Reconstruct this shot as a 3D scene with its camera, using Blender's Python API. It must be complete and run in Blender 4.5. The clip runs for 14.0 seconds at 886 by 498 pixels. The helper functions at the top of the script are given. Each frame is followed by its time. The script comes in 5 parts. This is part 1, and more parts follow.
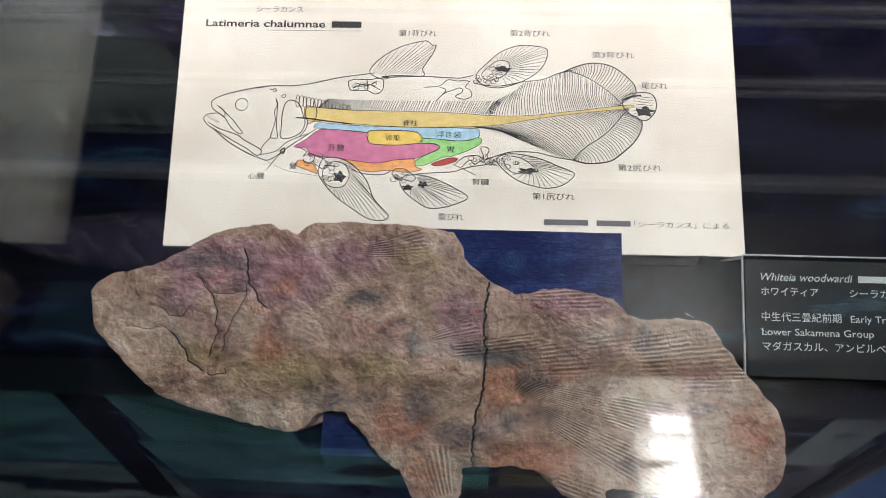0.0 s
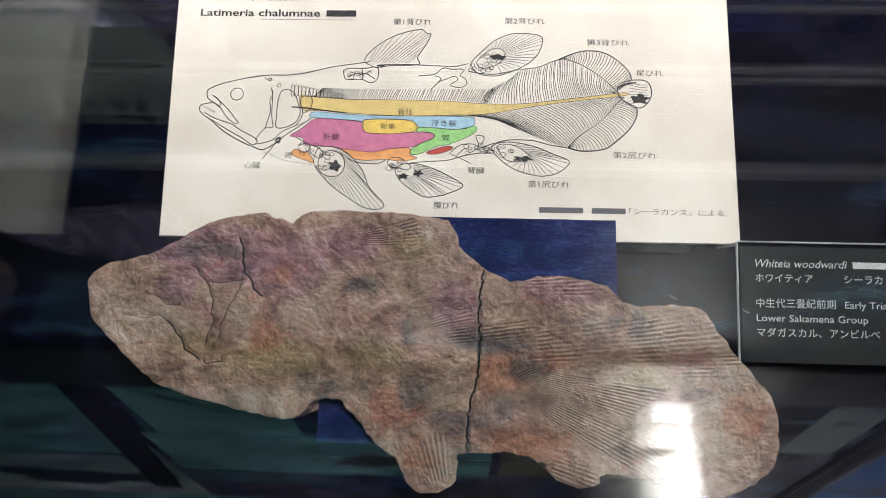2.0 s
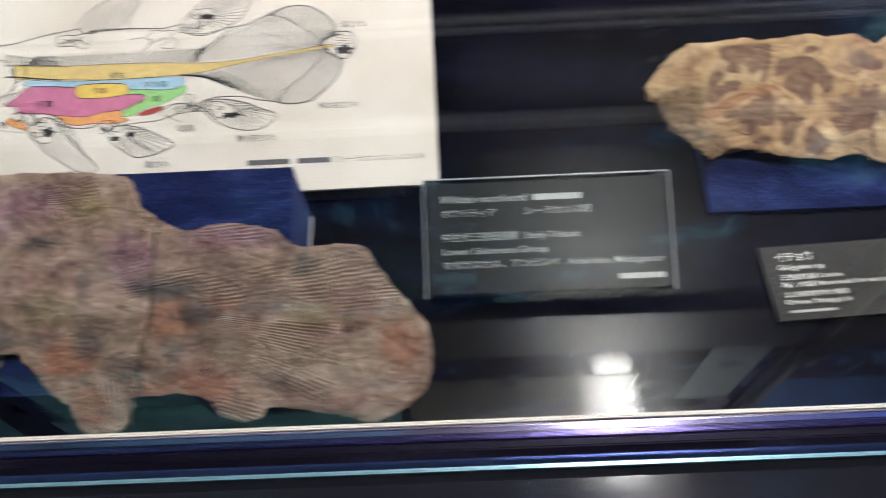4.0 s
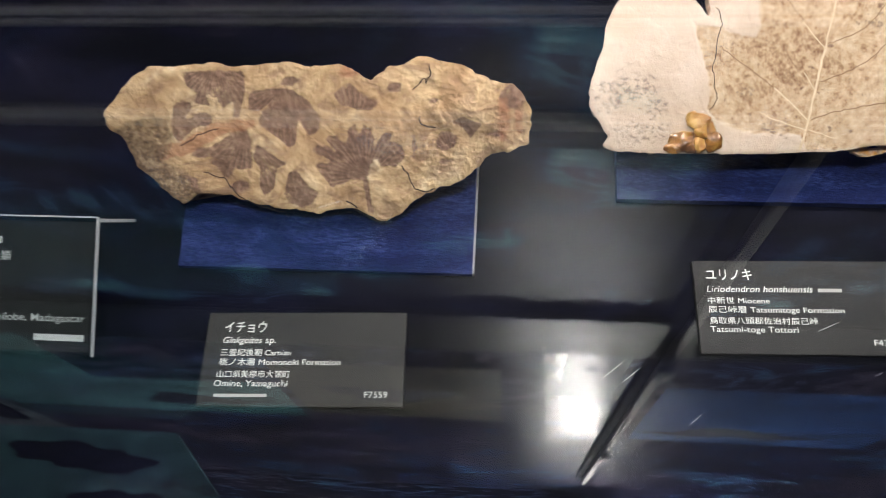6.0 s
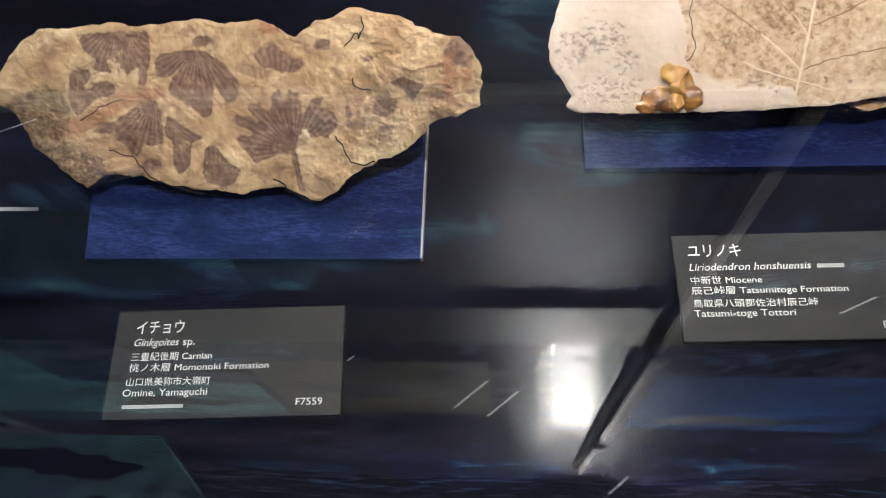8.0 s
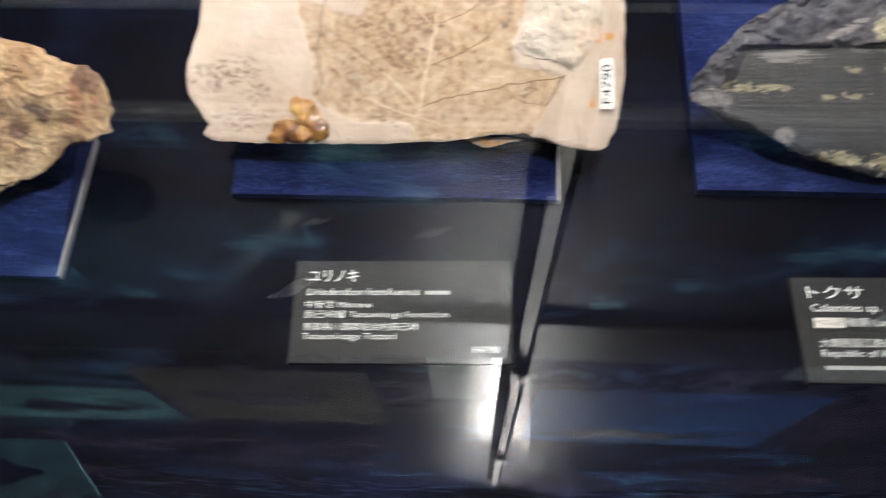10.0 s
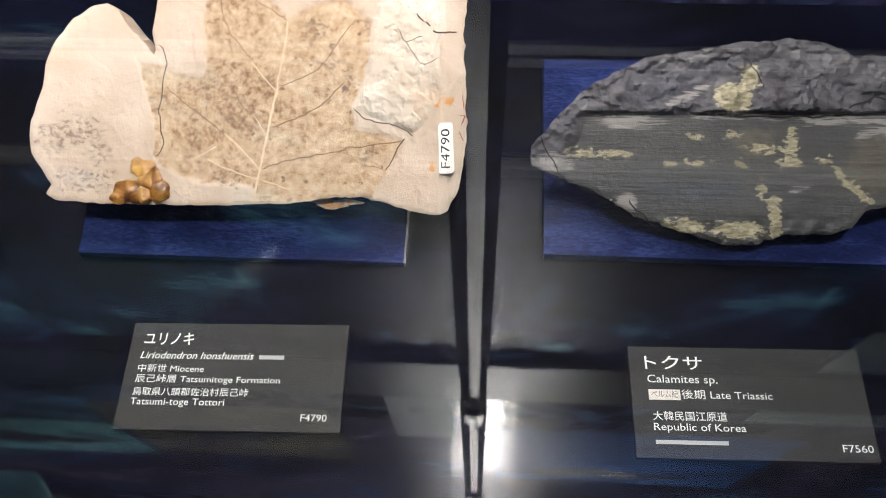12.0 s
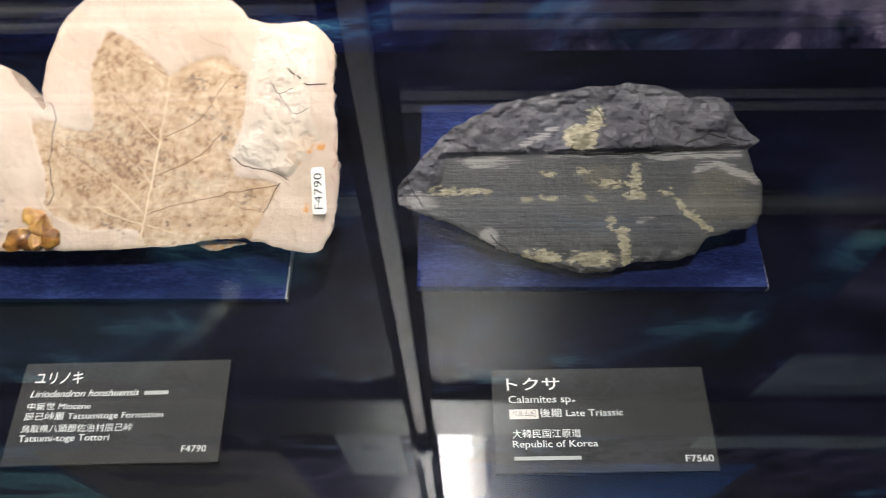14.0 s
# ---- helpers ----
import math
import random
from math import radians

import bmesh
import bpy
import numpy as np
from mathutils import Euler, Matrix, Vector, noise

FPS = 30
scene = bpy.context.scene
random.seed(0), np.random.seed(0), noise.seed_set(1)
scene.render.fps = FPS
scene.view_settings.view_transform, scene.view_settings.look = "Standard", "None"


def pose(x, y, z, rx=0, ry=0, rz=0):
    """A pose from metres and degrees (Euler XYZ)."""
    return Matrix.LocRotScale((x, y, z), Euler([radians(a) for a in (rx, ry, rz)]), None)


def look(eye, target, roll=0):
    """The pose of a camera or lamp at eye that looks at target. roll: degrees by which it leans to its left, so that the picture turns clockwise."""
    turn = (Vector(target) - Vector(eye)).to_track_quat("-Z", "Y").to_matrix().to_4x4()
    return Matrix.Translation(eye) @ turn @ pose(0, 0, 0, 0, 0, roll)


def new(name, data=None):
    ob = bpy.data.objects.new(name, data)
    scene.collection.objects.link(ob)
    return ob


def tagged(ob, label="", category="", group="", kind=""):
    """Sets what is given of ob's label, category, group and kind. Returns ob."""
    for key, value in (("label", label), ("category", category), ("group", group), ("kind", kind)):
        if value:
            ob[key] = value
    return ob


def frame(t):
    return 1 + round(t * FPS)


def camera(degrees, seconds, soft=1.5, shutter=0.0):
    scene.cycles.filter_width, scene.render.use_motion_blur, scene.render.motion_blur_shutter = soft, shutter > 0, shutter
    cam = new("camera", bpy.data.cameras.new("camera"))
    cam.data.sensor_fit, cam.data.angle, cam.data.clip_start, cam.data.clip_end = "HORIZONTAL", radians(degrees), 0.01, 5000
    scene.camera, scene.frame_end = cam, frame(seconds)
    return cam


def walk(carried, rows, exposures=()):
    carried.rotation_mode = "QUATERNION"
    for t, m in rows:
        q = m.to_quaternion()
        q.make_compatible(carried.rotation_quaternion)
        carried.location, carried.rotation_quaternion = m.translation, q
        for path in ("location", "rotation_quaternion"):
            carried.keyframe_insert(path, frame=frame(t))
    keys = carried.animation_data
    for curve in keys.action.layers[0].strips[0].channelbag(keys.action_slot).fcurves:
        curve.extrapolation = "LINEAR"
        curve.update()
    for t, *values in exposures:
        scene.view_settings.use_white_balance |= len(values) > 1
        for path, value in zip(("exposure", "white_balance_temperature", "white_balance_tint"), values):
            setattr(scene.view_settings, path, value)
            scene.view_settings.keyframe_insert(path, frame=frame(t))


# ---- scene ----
cam = camera(60.5, 14.0, 1.0, 0.5)

PATH = [
    (0, (-0.044, -0.198, 0.402), (-0.126, 0.825, -1.315), -2.5),
    (0.5, (-0.04, -0.198, 0.402), (-0.127, 0.824, -1.315), -2.9),
    (1, (-0.04, -0.197, 0.403), (-0.122, 0.822, -1.316), -2.7),
    (1.5, (-0.041, -0.196, 0.403), (-0.125, 0.809, -1.324), -2.9),
    (2, (-0.04, -0.2, 0.402), (-0.127, 0.803, -1.326), -3.1),
    (2.5, (-0.04, -0.203, 0.402), (-0.127, 0.802, -1.325), -3.2),
    (3, (-0.037, -0.208, 0.401), (-0.116, 0.794, -1.328), -3.0),
    (3.5, (0.003, -0.219, 0.398), (-0.001, 0.755, -1.349), -1.1),
    (4, (0.121, -0.222, 0.402), (0.093, 0.729, -1.357), -3.9),
    (4.2, (0.18, -0.217, 0.409), (0.117, 0.704, -1.365), -5.4),
    (6.3, (0.453, -0.13, 0.336), (0.276, 0.692, -1.478), -9.5),
    (6.5, (0.453, -0.127, 0.323), (0.278, 0.687, -1.495), -9.9),
    (7, (0.455, -0.118, 0.307), (0.291, 0.673, -1.523), -10.0),
    (7.2, (0.458, -0.118, 0.305), (0.288, 0.678, -1.522), -10.3),
    (9.5, (0.537, -0.124, 0.313), (0.446, 0.702, -1.505), -7.6),
    (10, (0.619, -0.114, 0.315), (0.53, 0.719, -1.501), -4.3),
    (10.5, (0.664, -0.11, 0.312), (0.544, 0.719, -1.504), -4.1),
    (11, (0.688, -0.101, 0.313), (0.561, 0.751, -1.492), -4.9),
    (11.5, (0.694, -0.098, 0.315), (0.571, 0.783, -1.476), -5.0),
    (12, (0.693, -0.094, 0.316), (0.583, 0.802, -1.469), -4.5),
    (12.5, (0.695, -0.094, 0.315), (0.586, 0.799, -1.471), -4.6),
    (13, (0.699, -0.097, 0.317), (0.6, 0.8, -1.468), -3.9),
    (13.5, (0.725, -0.102, 0.331), (0.631, 0.854, -1.423), -2.8),
    (14, (0.742, -0.105, 0.335), (0.692, 0.881, -1.404), -2.6),
]
walk(cam, [(t, look(eye, target, roll)) for t, eye, target, roll in PATH])

# ---------- world and lights ----------
world = bpy.data.worlds.new("room_air")
scene.world = world
world.use_nodes = True
world.node_tree.nodes["Background"].inputs[0].default_value = (0.62, 0.7, 1.0, 1)
world.node_tree.nodes["Background"].inputs[1].default_value = 0.05

GLASS_Z = 0.24      # underside of the glass top
WALL_Y = 0.22       # face of the mural wall
MIRROR = 2 * GLASS_Z


# small bulbs in the back rail of the case, under the glass
for lx, watts in ((-0.25, 0.68), (0.03, 0.75), (0.42, 2.1), (0.72, 1.65)):
    bulb = bpy.data.lights.new("case_bulb", "POINT")
    bulb.energy, bulb.color, bulb.shadow_soft_size = watts, (1.0, 0.915, 0.88), 0.005
    new("case_bulb", bulb).location = (lx, 0.185, 0.226)


# ---------- materials ----------
class Nodes:
    """A small builder of node materials."""

    def __init__(self, name):
        self.mat = bpy.data.materials.new(name)
        self.mat.use_nodes = True
        self.tree = self.mat.node_tree
        self.bsdf = self.tree.nodes["Principled BSDF"]
        self.out = self.tree.nodes["Material Output"]

    def add(self, kind, **sets):
        n = self.tree.nodes.new(kind)
        for k, v in sets.items():
            setattr(n, k, v)
        return n

    def link(self, a, b):
        self.tree.links.new(a, b)

    def coords(self, scale=(1, 1, 1), rot=(0, 0, 0)):
        tc = self.add("ShaderNodeTexCoord")
        mp = self.add("ShaderNodeMapping")
        mp.inputs["Scale"].default_value = scale
        mp.inputs["Rotation"].default_value = rot
        self.link(tc.outputs["Object"], mp.inputs["Vector"])
        return mp.outputs[0]

    def noise(self, scale, detail=6, rough=0.6, vec=None, warp=0.0):
        n = self.add("ShaderNodeTexNoise")
        n.inputs["Scale"].default_value = scale
        n.inputs["Detail"].default_value = detail
        n.inputs["Roughness"].default_value = rough
        n.inputs["Distortion"].default_value = warp
        self.link(vec if vec is not None else self.coords(), n.inputs["Vector"])
        m = self.add("ShaderNodeMath", operation="MULTIPLY_ADD")
        self.link(n.outputs["Fac"], m.inputs[0])
        m.inputs[1].default_value, m.inputs[2].default_value = 1.7, -0.35
        return m.outputs[0]

    def voronoi(self, scale, feature="F1", vec=None):
        n = self.add("ShaderNodeTexVoronoi", feature=feature)
        n.inputs["Scale"].default_value = scale
        self.link(vec if vec is not None else self.coords(), n.inputs["Vector"])
        return n.outputs["Distance"]

    def ramp(self, fac, stops):
        r = self.add("ShaderNodeValToRGB")
        e = r.color_ramp.elements
        while len(e) < len(stops):
            e.new(0.5)
        for el, (p, c) in zip(e, stops):
            el.position = p
            el.color = (*c, 1) if len(c) == 3 else c
        self.link(fac, r.inputs[0])
        return r.outputs[0]

    def grey(self, fac, lo, hi):
        m = self.add("ShaderNodeMapRange", interpolation_type="SMOOTHSTEP")
        m.inputs[1].default_value, m.inputs[2].default_value = lo, hi
        self.link(fac, m.inputs[0])
        return m.outputs[0]

    def math(self, op, a, b):
        m = self.add("ShaderNodeMath", operation=op)
        for i, v in enumerate((a, b)):
            if isinstance(v, (int, float)):
                m.inputs[i].default_value = v
            else:
                self.link(v, m.inputs[i])
        return m.outputs[0]

    def mix(self, fac, a, b, blend="MIX"):
        m = self.add("ShaderNodeMix", data_type="RGBA", blend_type=blend)
        for i, v in ((0, fac), (6, a), (7, b)):
            if isinstance(v, (int, float)):
                m.inputs[i].default_value = v
            elif isinstance(v, tuple):
                m.inputs[i].default_value = (*v, 1)
            else:
                self.link(v, m.inputs[i])
        return m.outputs[2]

    def attr(self, name):
        return self.add("ShaderNodeAttribute", attribute_name=name).outputs["Fac"]

    def bump(self, height, strength, distance):
        b = self.add("ShaderNodeBump")
        b.inputs["Strength"].default_value = strength
        b.inputs["Distance"].default_value = distance
        self.link(height, b.inputs["Height"])
        self.link(b.outputs[0], self.bsdf.inputs["Normal"])

    def set(self, colour=None, rough=0.5, metal=0.0, spec=0.5, **more):
        b = self.bsdf.inputs
        if isinstance(colour, tuple):
            b["Base Color"].default_value = (*colour, 1)
        elif colour is not None:
            self.link(colour, b["Base Color"])
        if isinstance(rough, (int, float)):
            b["Roughness"].default_value = rough
        else:
            self.link(rough, b["Roughness"])
        b["Metallic"].default_value = metal
        b["Specular IOR Level"].default_value = spec
        for k, v in more.items():
            b[k.replace("_", " ")].default_value = v
        return self.mat


def clear_sheet(name, tint, gloss_rough, extra):
    """Clear sheet glass: straight-through light with a Fresnel gloss."""
    n = Nodes(name)
    t = n.tree
    t.nodes.remove(n.bsdf)
    clear = n.add("ShaderNodeBsdfTransparent")
    clear.inputs[0].default_value = (*tint, 1)
    gloss = n.add("ShaderNodeBsdfGlossy")
    gloss.inputs["Roughness"].default_value = gloss_rough
    facing = n.add("ShaderNodeLayerWeight")
    facing.inputs[0].default_value = 0.5
    rise = n.math("MULTIPLY", n.math("POWER", facing.outputs["Facing"], 5.0), 0.95)
    fac = n.math("MULTIPLY", n.math("ADD", rise, 0.042), extra)
    mx = n.add("ShaderNodeMixShader")
    n.link(fac, mx.inputs[0])
    n.link(clear.outputs[0], mx.inputs[1])
    n.link(gloss.outputs[0], mx.inputs[2])
    n.link(mx.outputs[0], n.out.inputs[0])
    return n.mat


def plain(name, colour, rough=0.5, metal=0.0, spec=0.5, grain=0.0, scale=300.0):
    n = Nodes(name)
    if grain:
        f = n.noise(scale, 5, 0.65)
        lo = tuple(c * (1 - grain) for c in colour)
        hi = tuple(min(1, c * (1 + grain)) for c in colour)
        n.bump(f, 0.25, 0.0005)
        return n.set(n.ramp(f, ((0.3, lo), (0.7, hi))), rough, metal, spec)
    return n.set(colour, rough, metal, spec)


def velvet_material():
    n = Nodes("blue_velvet")
    big = n.noise(45, 4, 0.6, n.coords((0.5, 1.6, 1)), 0.6)
    fine = n.noise(900, 3, 0.7, n.coords((0.35, 1, 1)))
    f = n.math("ADD", n.math("MULTIPLY", big, 0.65), n.math("MULTIPLY", fine, 0.5))
    col = n.ramp(f, ((0.3, (0.003, 0.006, 0.032)), (0.58, (0.008, 0.014, 0.068)), (0.85, (0.03, 0.046, 0.15))))
    n.bump(fine, 0.5, 0.0008)
    n.bsdf.inputs["Sheen Weight"].default_value = 0.15
    n.bsdf.inputs["Sheen Tint"].default_value = (0.3, 0.42, 1, 1)
    return n.set(col, 0.95, 0, 0.1)


def label_material():
    n = Nodes("charcoal_label_card")
    speck = n.noise(2600, 2, 0.8)
    big = n.noise(30, 4, 0.6)
    # pale specks put small lamp reflections into the card's colour
    col = n.mix(n.grey(speck, 0.58, 0.78), n.ramp(big, ((0.3, (0.010, 0.010, 0.011)), (0.7, (0.018, 0.0175, 0.018)))), (0.075, 0.073, 0.071))
    n.bump(speck, 0.2, 0.0002)
    return n.set(col, 0.55, 0, 0.28)


def paper_material():
    n = Nodes("cream_paper")
    f = n.noise(14, 5, 0.55)
    g = n.noise(700, 3, 0.7)
    col = n.ramp(f, ((0.3, (0.69, 0.64, 0.58)), (0.7, (0.80, 0.76, 0.71))))
    col = n.mix(n.math("MULTIPLY", g, 0.12), col, (0.52, 0.47, 0.42))
    n.bump(n.math("ADD", n.math("MULTIPLY", f, 4.0), g), 0.12, 0.0012)
    return n.set(col, 0.75, 0, 0.25)


def floor_material():
    n = Nodes("dark_case_floor")
    vec = n.coords((1, 2.6, 1))
    f = n.noise(9, 7, 0.62, vec, 0.8)
    g = n.noise(260, 3, 0.6)
    col = n.ramp(f, ((0.3, (0.0008, 0.0009, 0.002)), (0.55, (0.0016, 0.0018, 0.006)), (0.78, (0.004, 0.0045, 0.013)), (0.98, (0.011, 0.012, 0.022))))
    n.bump(g, 0.1, 0.0004)
    return n.set(col, 0.55, 0, 0.04)


def mural_material():
    n = Nodes("laminated_sea_mural")
    vec = n.coords((1, 1, 1.9), (0, 0.25, 0))
    f = n.noise(4.5, 11, 0.68, vec, 1.6)
    h = n.noise(1.6, 4, 0.6)
    strata = n.noise(7, 11, 0.72, n.coords((1, 1, 1.5), (0, -0.3, 0)), 1.4)
    sea = n.ramp(f, ((0.42, (0.001, 0.0015, 0.006)), (0.58, (0.010, 0.013, 0.06)), (0.71, (0.04, 0.12, 0.27)), (0.83, (0.15, 0.42, 0.50)), (0.95, (0.5, 0.75, 0.78))))
    rock = n.ramp(strata, ((0.36, (0.003, 0.003, 0.006)), (0.55, (0.035, 0.028, 0.06)), (0.72, (0.16, 0.13, 0.19)), (0.9, (0.42, 0.38, 0.42))))
    col = n.mix(n.grey(h, 0.40, 0.62), sea, rock)
    n.bsdf.inputs["Coat Weight"].default_value = 1.0
    n.bsdf.inputs["Coat Roughness"].default_value = 0.09
    n.bsdf.inputs["Coat IOR"].default_value = 4.2
    n.link(col, n.bsdf.inputs["Emission Color"])    # added glow, in place of room light on the print
    n.bsdf.inputs["Emission Strength"].default_value = 0.95
    return n.set(col, 0.3, 0, 0.4)


def sandstone_material():
    """Tan shale with dark leaf prints."""
    n = Nodes("tan_shale")
    base = n.noise(38, 9, 0.66, None, 0.7)
    fine = n.noise(420, 6, 0.7)
    col = n.ramp(base, ((0.2, (0.30, 0.175, 0.095)), (0.42, (0.47, 0.31, 0.175)), (0.62, (0.60, 0.43, 0.255)), (0.85, (0.72, 0.58, 0.41))))
    grime = n.noise(85, 7, 0.7, n.coords((1, 1.5, 1)), 1.0)
    col = n.mix(n.math("MULTIPLY", n.grey(grime, 0.46, 0.70), 0.7), col, (0.27, 0.165, 0.11))
    col = n.mix(n.math("MULTIPLY", n.grey(fine, 0.55, 0.8), 0.3), col, (0.34, 0.21, 0.12))
    edge = n.math("ADD", n.attr("leaf"), n.math("MULTIPLY", n.math("SUBTRACT", n.noise(260, 5, 0.65), 0.5), 2.4))
    edge = n.math("ADD", edge, n.math("MULTIPLY", n.math("SUBTRACT", n.noise(90, 3, 0.6), 0.5), 2.2))
    rib = n.math("SINE", n.math("MULTIPLY", n.attr("angle"), 46.0), 0.0)
    leaf = n.ramp(n.math("ADD", n.math("MULTIPLY", rib, 0.12), n.noise(140, 7, 0.7)), ((0.15, (0.08, 0.042, 0.037)), (0.45, (0.145, 0.082, 0.065)), (0.8, (0.28, 0.175, 0.13))))
    keep = n.grey(n.math("ADD", n.noise(95, 7, 0.72, None, 0.8), n.math("MULTIPLY", rib, 0.06)), 0.08, 0.40)
    col = n.mix(n.math("MULTIPLY", n.math("MULTIPLY", n.grey(edge, 0.5, -0.6), keep), 0.86), col, leaf)
    rust = n.grey(n.math("ADD", n.attr("rust"), n.math("MULTIPLY", n.math("SUBTRACT", n.noise(180, 5, 0.6), 0.5), 4.0)), 1.0, -1.0)
    col = n.mix(n.math("MULTIPLY", rust, 0.75), col, n.ramp(base, ((0.3, (0.27, 0.12, 0.07)), (0.7, (0.42, 0.20, 0.11)))))
    crust = n.grey(n.math("ADD", n.attr("crust"), n.math("MULTIPLY", n.math("SUBTRACT", n.noise(90, 5, 0.6), 0.5), 8.0)), 2.0, -2.0)
    col = n.mix(n.math("MULTIPLY", crust, 0.9), col, n.ramp(n.noise(300, 6, 0.75), ((0.3, (0.07, 0.045, 0.028)), (0.55, (0.22, 0.145, 0.085)), (0.75, (0.40, 0.29, 0.18)))))
    n.bump(n.math("ADD", n.math("MULTIPLY", base, 1.8), n.math("ADD", fine, n.math("MULTIPLY", crust, n.noise(260, 4, 0.7)))), 0.5, 0.0009)
    return n.set(col, 0.85, 0, 0.2)


def cream_stone_material():
    """Pale mudstone with a brown leaf print."""
    n = Nodes("cream_mudstone")
    base = n.noise(26, 8, 0.6)
    fine = n.noise(480, 6, 0.7)
    col = n.ramp(base, ((0.2, (0.50, 0.385, 0.29)), (0.5, (0.60, 0.48, 0.385)), (0.8, (0.68, 0.575, 0.485))))
    specks = n.grey(n.math("ADD", n.math("MAXIMUM", n.attr("dark"), -1.0), n.math("MULTIPLY", n.math("SUBTRACT", n.noise(330, 8, 0.8, n.coords((1, 1.4, 1), (0, 0, 0.6))), 0.42), 26.0)), 1.6, -1.6)
    edge = n.math("ADD", n.attr("leaf"), n.math("MULTIPLY", n.math("SUBTRACT", n.noise(150, 4, 0.6), 0.5), 3.0))
    blot = n.noise(75, 9, 0.78)
    net = n.grey(n.voronoi(230, "DISTANCE_TO_EDGE"), 0.0, 0.07)
    heart = n.math("MULTIPLY", n.grey(n.attr("heart"), 14.0, -16.0), 0.12)
    leaf = n.ramp(n.math("SUBTRACT", n.math("ADD", n.math("MULTIPLY", blot, 0.6), n.math("MULTIPLY", n.noise(300, 6, 0.75), 0.45)), heart), ((0.10, (0.085, 0.042, 0.025)), (0.30, (0.28, 0.165, 0.095)), (0.46, (0.49, 0.345, 0.22)), (0.66, (0.60, 0.46, 0.325)), (0.9, (0.66, 0.53, 0.41))))
    leaf = n.mix(n.math("MULTIPLY", n.math("SUBTRACT", 1.0, net), 0.16), leaf, (0.24, 0.14, 0.075))
    spots = n.grey(n.noise(170, 3, 0.6), 0.76, 0.84)
    leaf = n.mix(n.math("MULTIPLY", spots, 0.75), leaf, (0.15, 0.085, 0.06))
    col = n.mix(n.grey(edge, 0.8, -0.8), col, leaf)
    col = n.mix(n.math("MULTIPLY", specks, 0.7), col, (0.17, 0.125, 0.10))
    rust = n.grey(n.math("ADD", n.attr("rust"), n.math("MULTIPLY", n.math("SUBTRACT", n.noise(190, 5, 0.6), 0.5), 9.0)), 1.0, -1.0)
    col = n.mix(n.math("MULTIPLY", rust, 0.85), col, (0.62, 0.27, 0.05))
    chip = n.grey(n.math("ADD", n.attr("chip"), n.math("MULTIPLY", n.math("SUBTRACT", n.noise(120, 4, 0.6), 0.5), 5.0)), 0.6, -0.6)
    col = n.mix(n.math("MULTIPLY", chip, 0.8), col, n.ramp(base, ((0.3, (0.55, 0.47, 0.38)), (0.7, (0.70, 0.63, 0.54)))))
    n.bump(n.math("ADD", n.math("MULTIPLY", base, 1.5), fine), 0.35, 0.0008)
    return n.set(col, 0.8, 0, 0.25)


def slate_material():
    """Dark grey slate with fine grooves and pale yellowish flecks."""
    n = Nodes("dark_slate")
    base = n.noise(28, 8, 0.65, None, 0.5)
    grooves = n.noise(75, 5, 0.65, n.coords((0.12, 9, 1)))
    fine = n.noise(520, 6, 0.7, n.coords((0.5, 1.6, 1)))
    rough_rock = n.grey(n.attr("upper"), -1.0, 1.5)
    flat_col = n.ramp(n.math("ADD", n.math("MULTIPLY", base, 0.6), n.math("MULTIPLY", grooves, 0.4)), ((0.2, (0.034, 0.033, 0.035)), (0.55, (0.054, 0.053, 0.054)), (0.9, (0.085, 0.083, 0.08))))
    rock_col = n.ramp(n.noise(48, 9, 0.7, n.coords((1, 1.6, 1)), 1.0), ((0.25, (0.030, 0.028, 0.035)), (0.5, (0.062, 0.058, 0.068)), (0.7, (0.105, 0.10, 0.108)), (0.88, (0.20, 0.19, 0.19))))
    col = n.mix(rough_rock, flat_col, rock_col)
    olive = n.grey(n.math("ADD", n.attr("olive"), n.math("MULTIPLY", n.math("SUBTRACT", n.noise(90, 6, 0.7), 0.5), 9.0)), 1.5, -1.5)
    col = n.mix(n.math("MULTIPLY", olive, 0.4), col, n.ramp(fine, ((0.3, (0.065, 0.055, 0.035)), (0.7, (0.17, 0.145, 0.09)))))
    pale = n.grey(n.math("ADD", n.attr("pale"), n.math("MULTIPLY", n.math("SUBTRACT", n.noise(330, 5, 0.7, n.coords((0.7, 1.3, 1))), 0.5), 6.5)), 0.35, -0.35)
    col = n.mix(n.math("MULTIPLY", pale, 0.85), col, n.ramp(fine, ((0.3, (0.20, 0.17, 0.10)), (0.7, (0.42, 0.38, 0.26)))))
    white = n.grey(n.math("ADD", n.attr("white"), n.math("MULTIPLY", n.math("SUBTRACT", n.noise(300, 5, 0.7, n.coords((0.3, 4.5, 1))), 0.5), 7.0)), 0.8, -0.8)
    col = n.mix(n.math("MULTIPLY", white, 0.5), col, (0.42, 0.39, 0.37))
    n.bump(n.math("ADD", n.math("MULTIPLY", n.math("MULTIPLY", grooves, n.math("SUBTRACT", 1.0, rough_rock)), 1.0), n.math("ADD", fine, base)), 0.4, 0.0007)
    return n.set(col, 0.5, 0, 0.45)


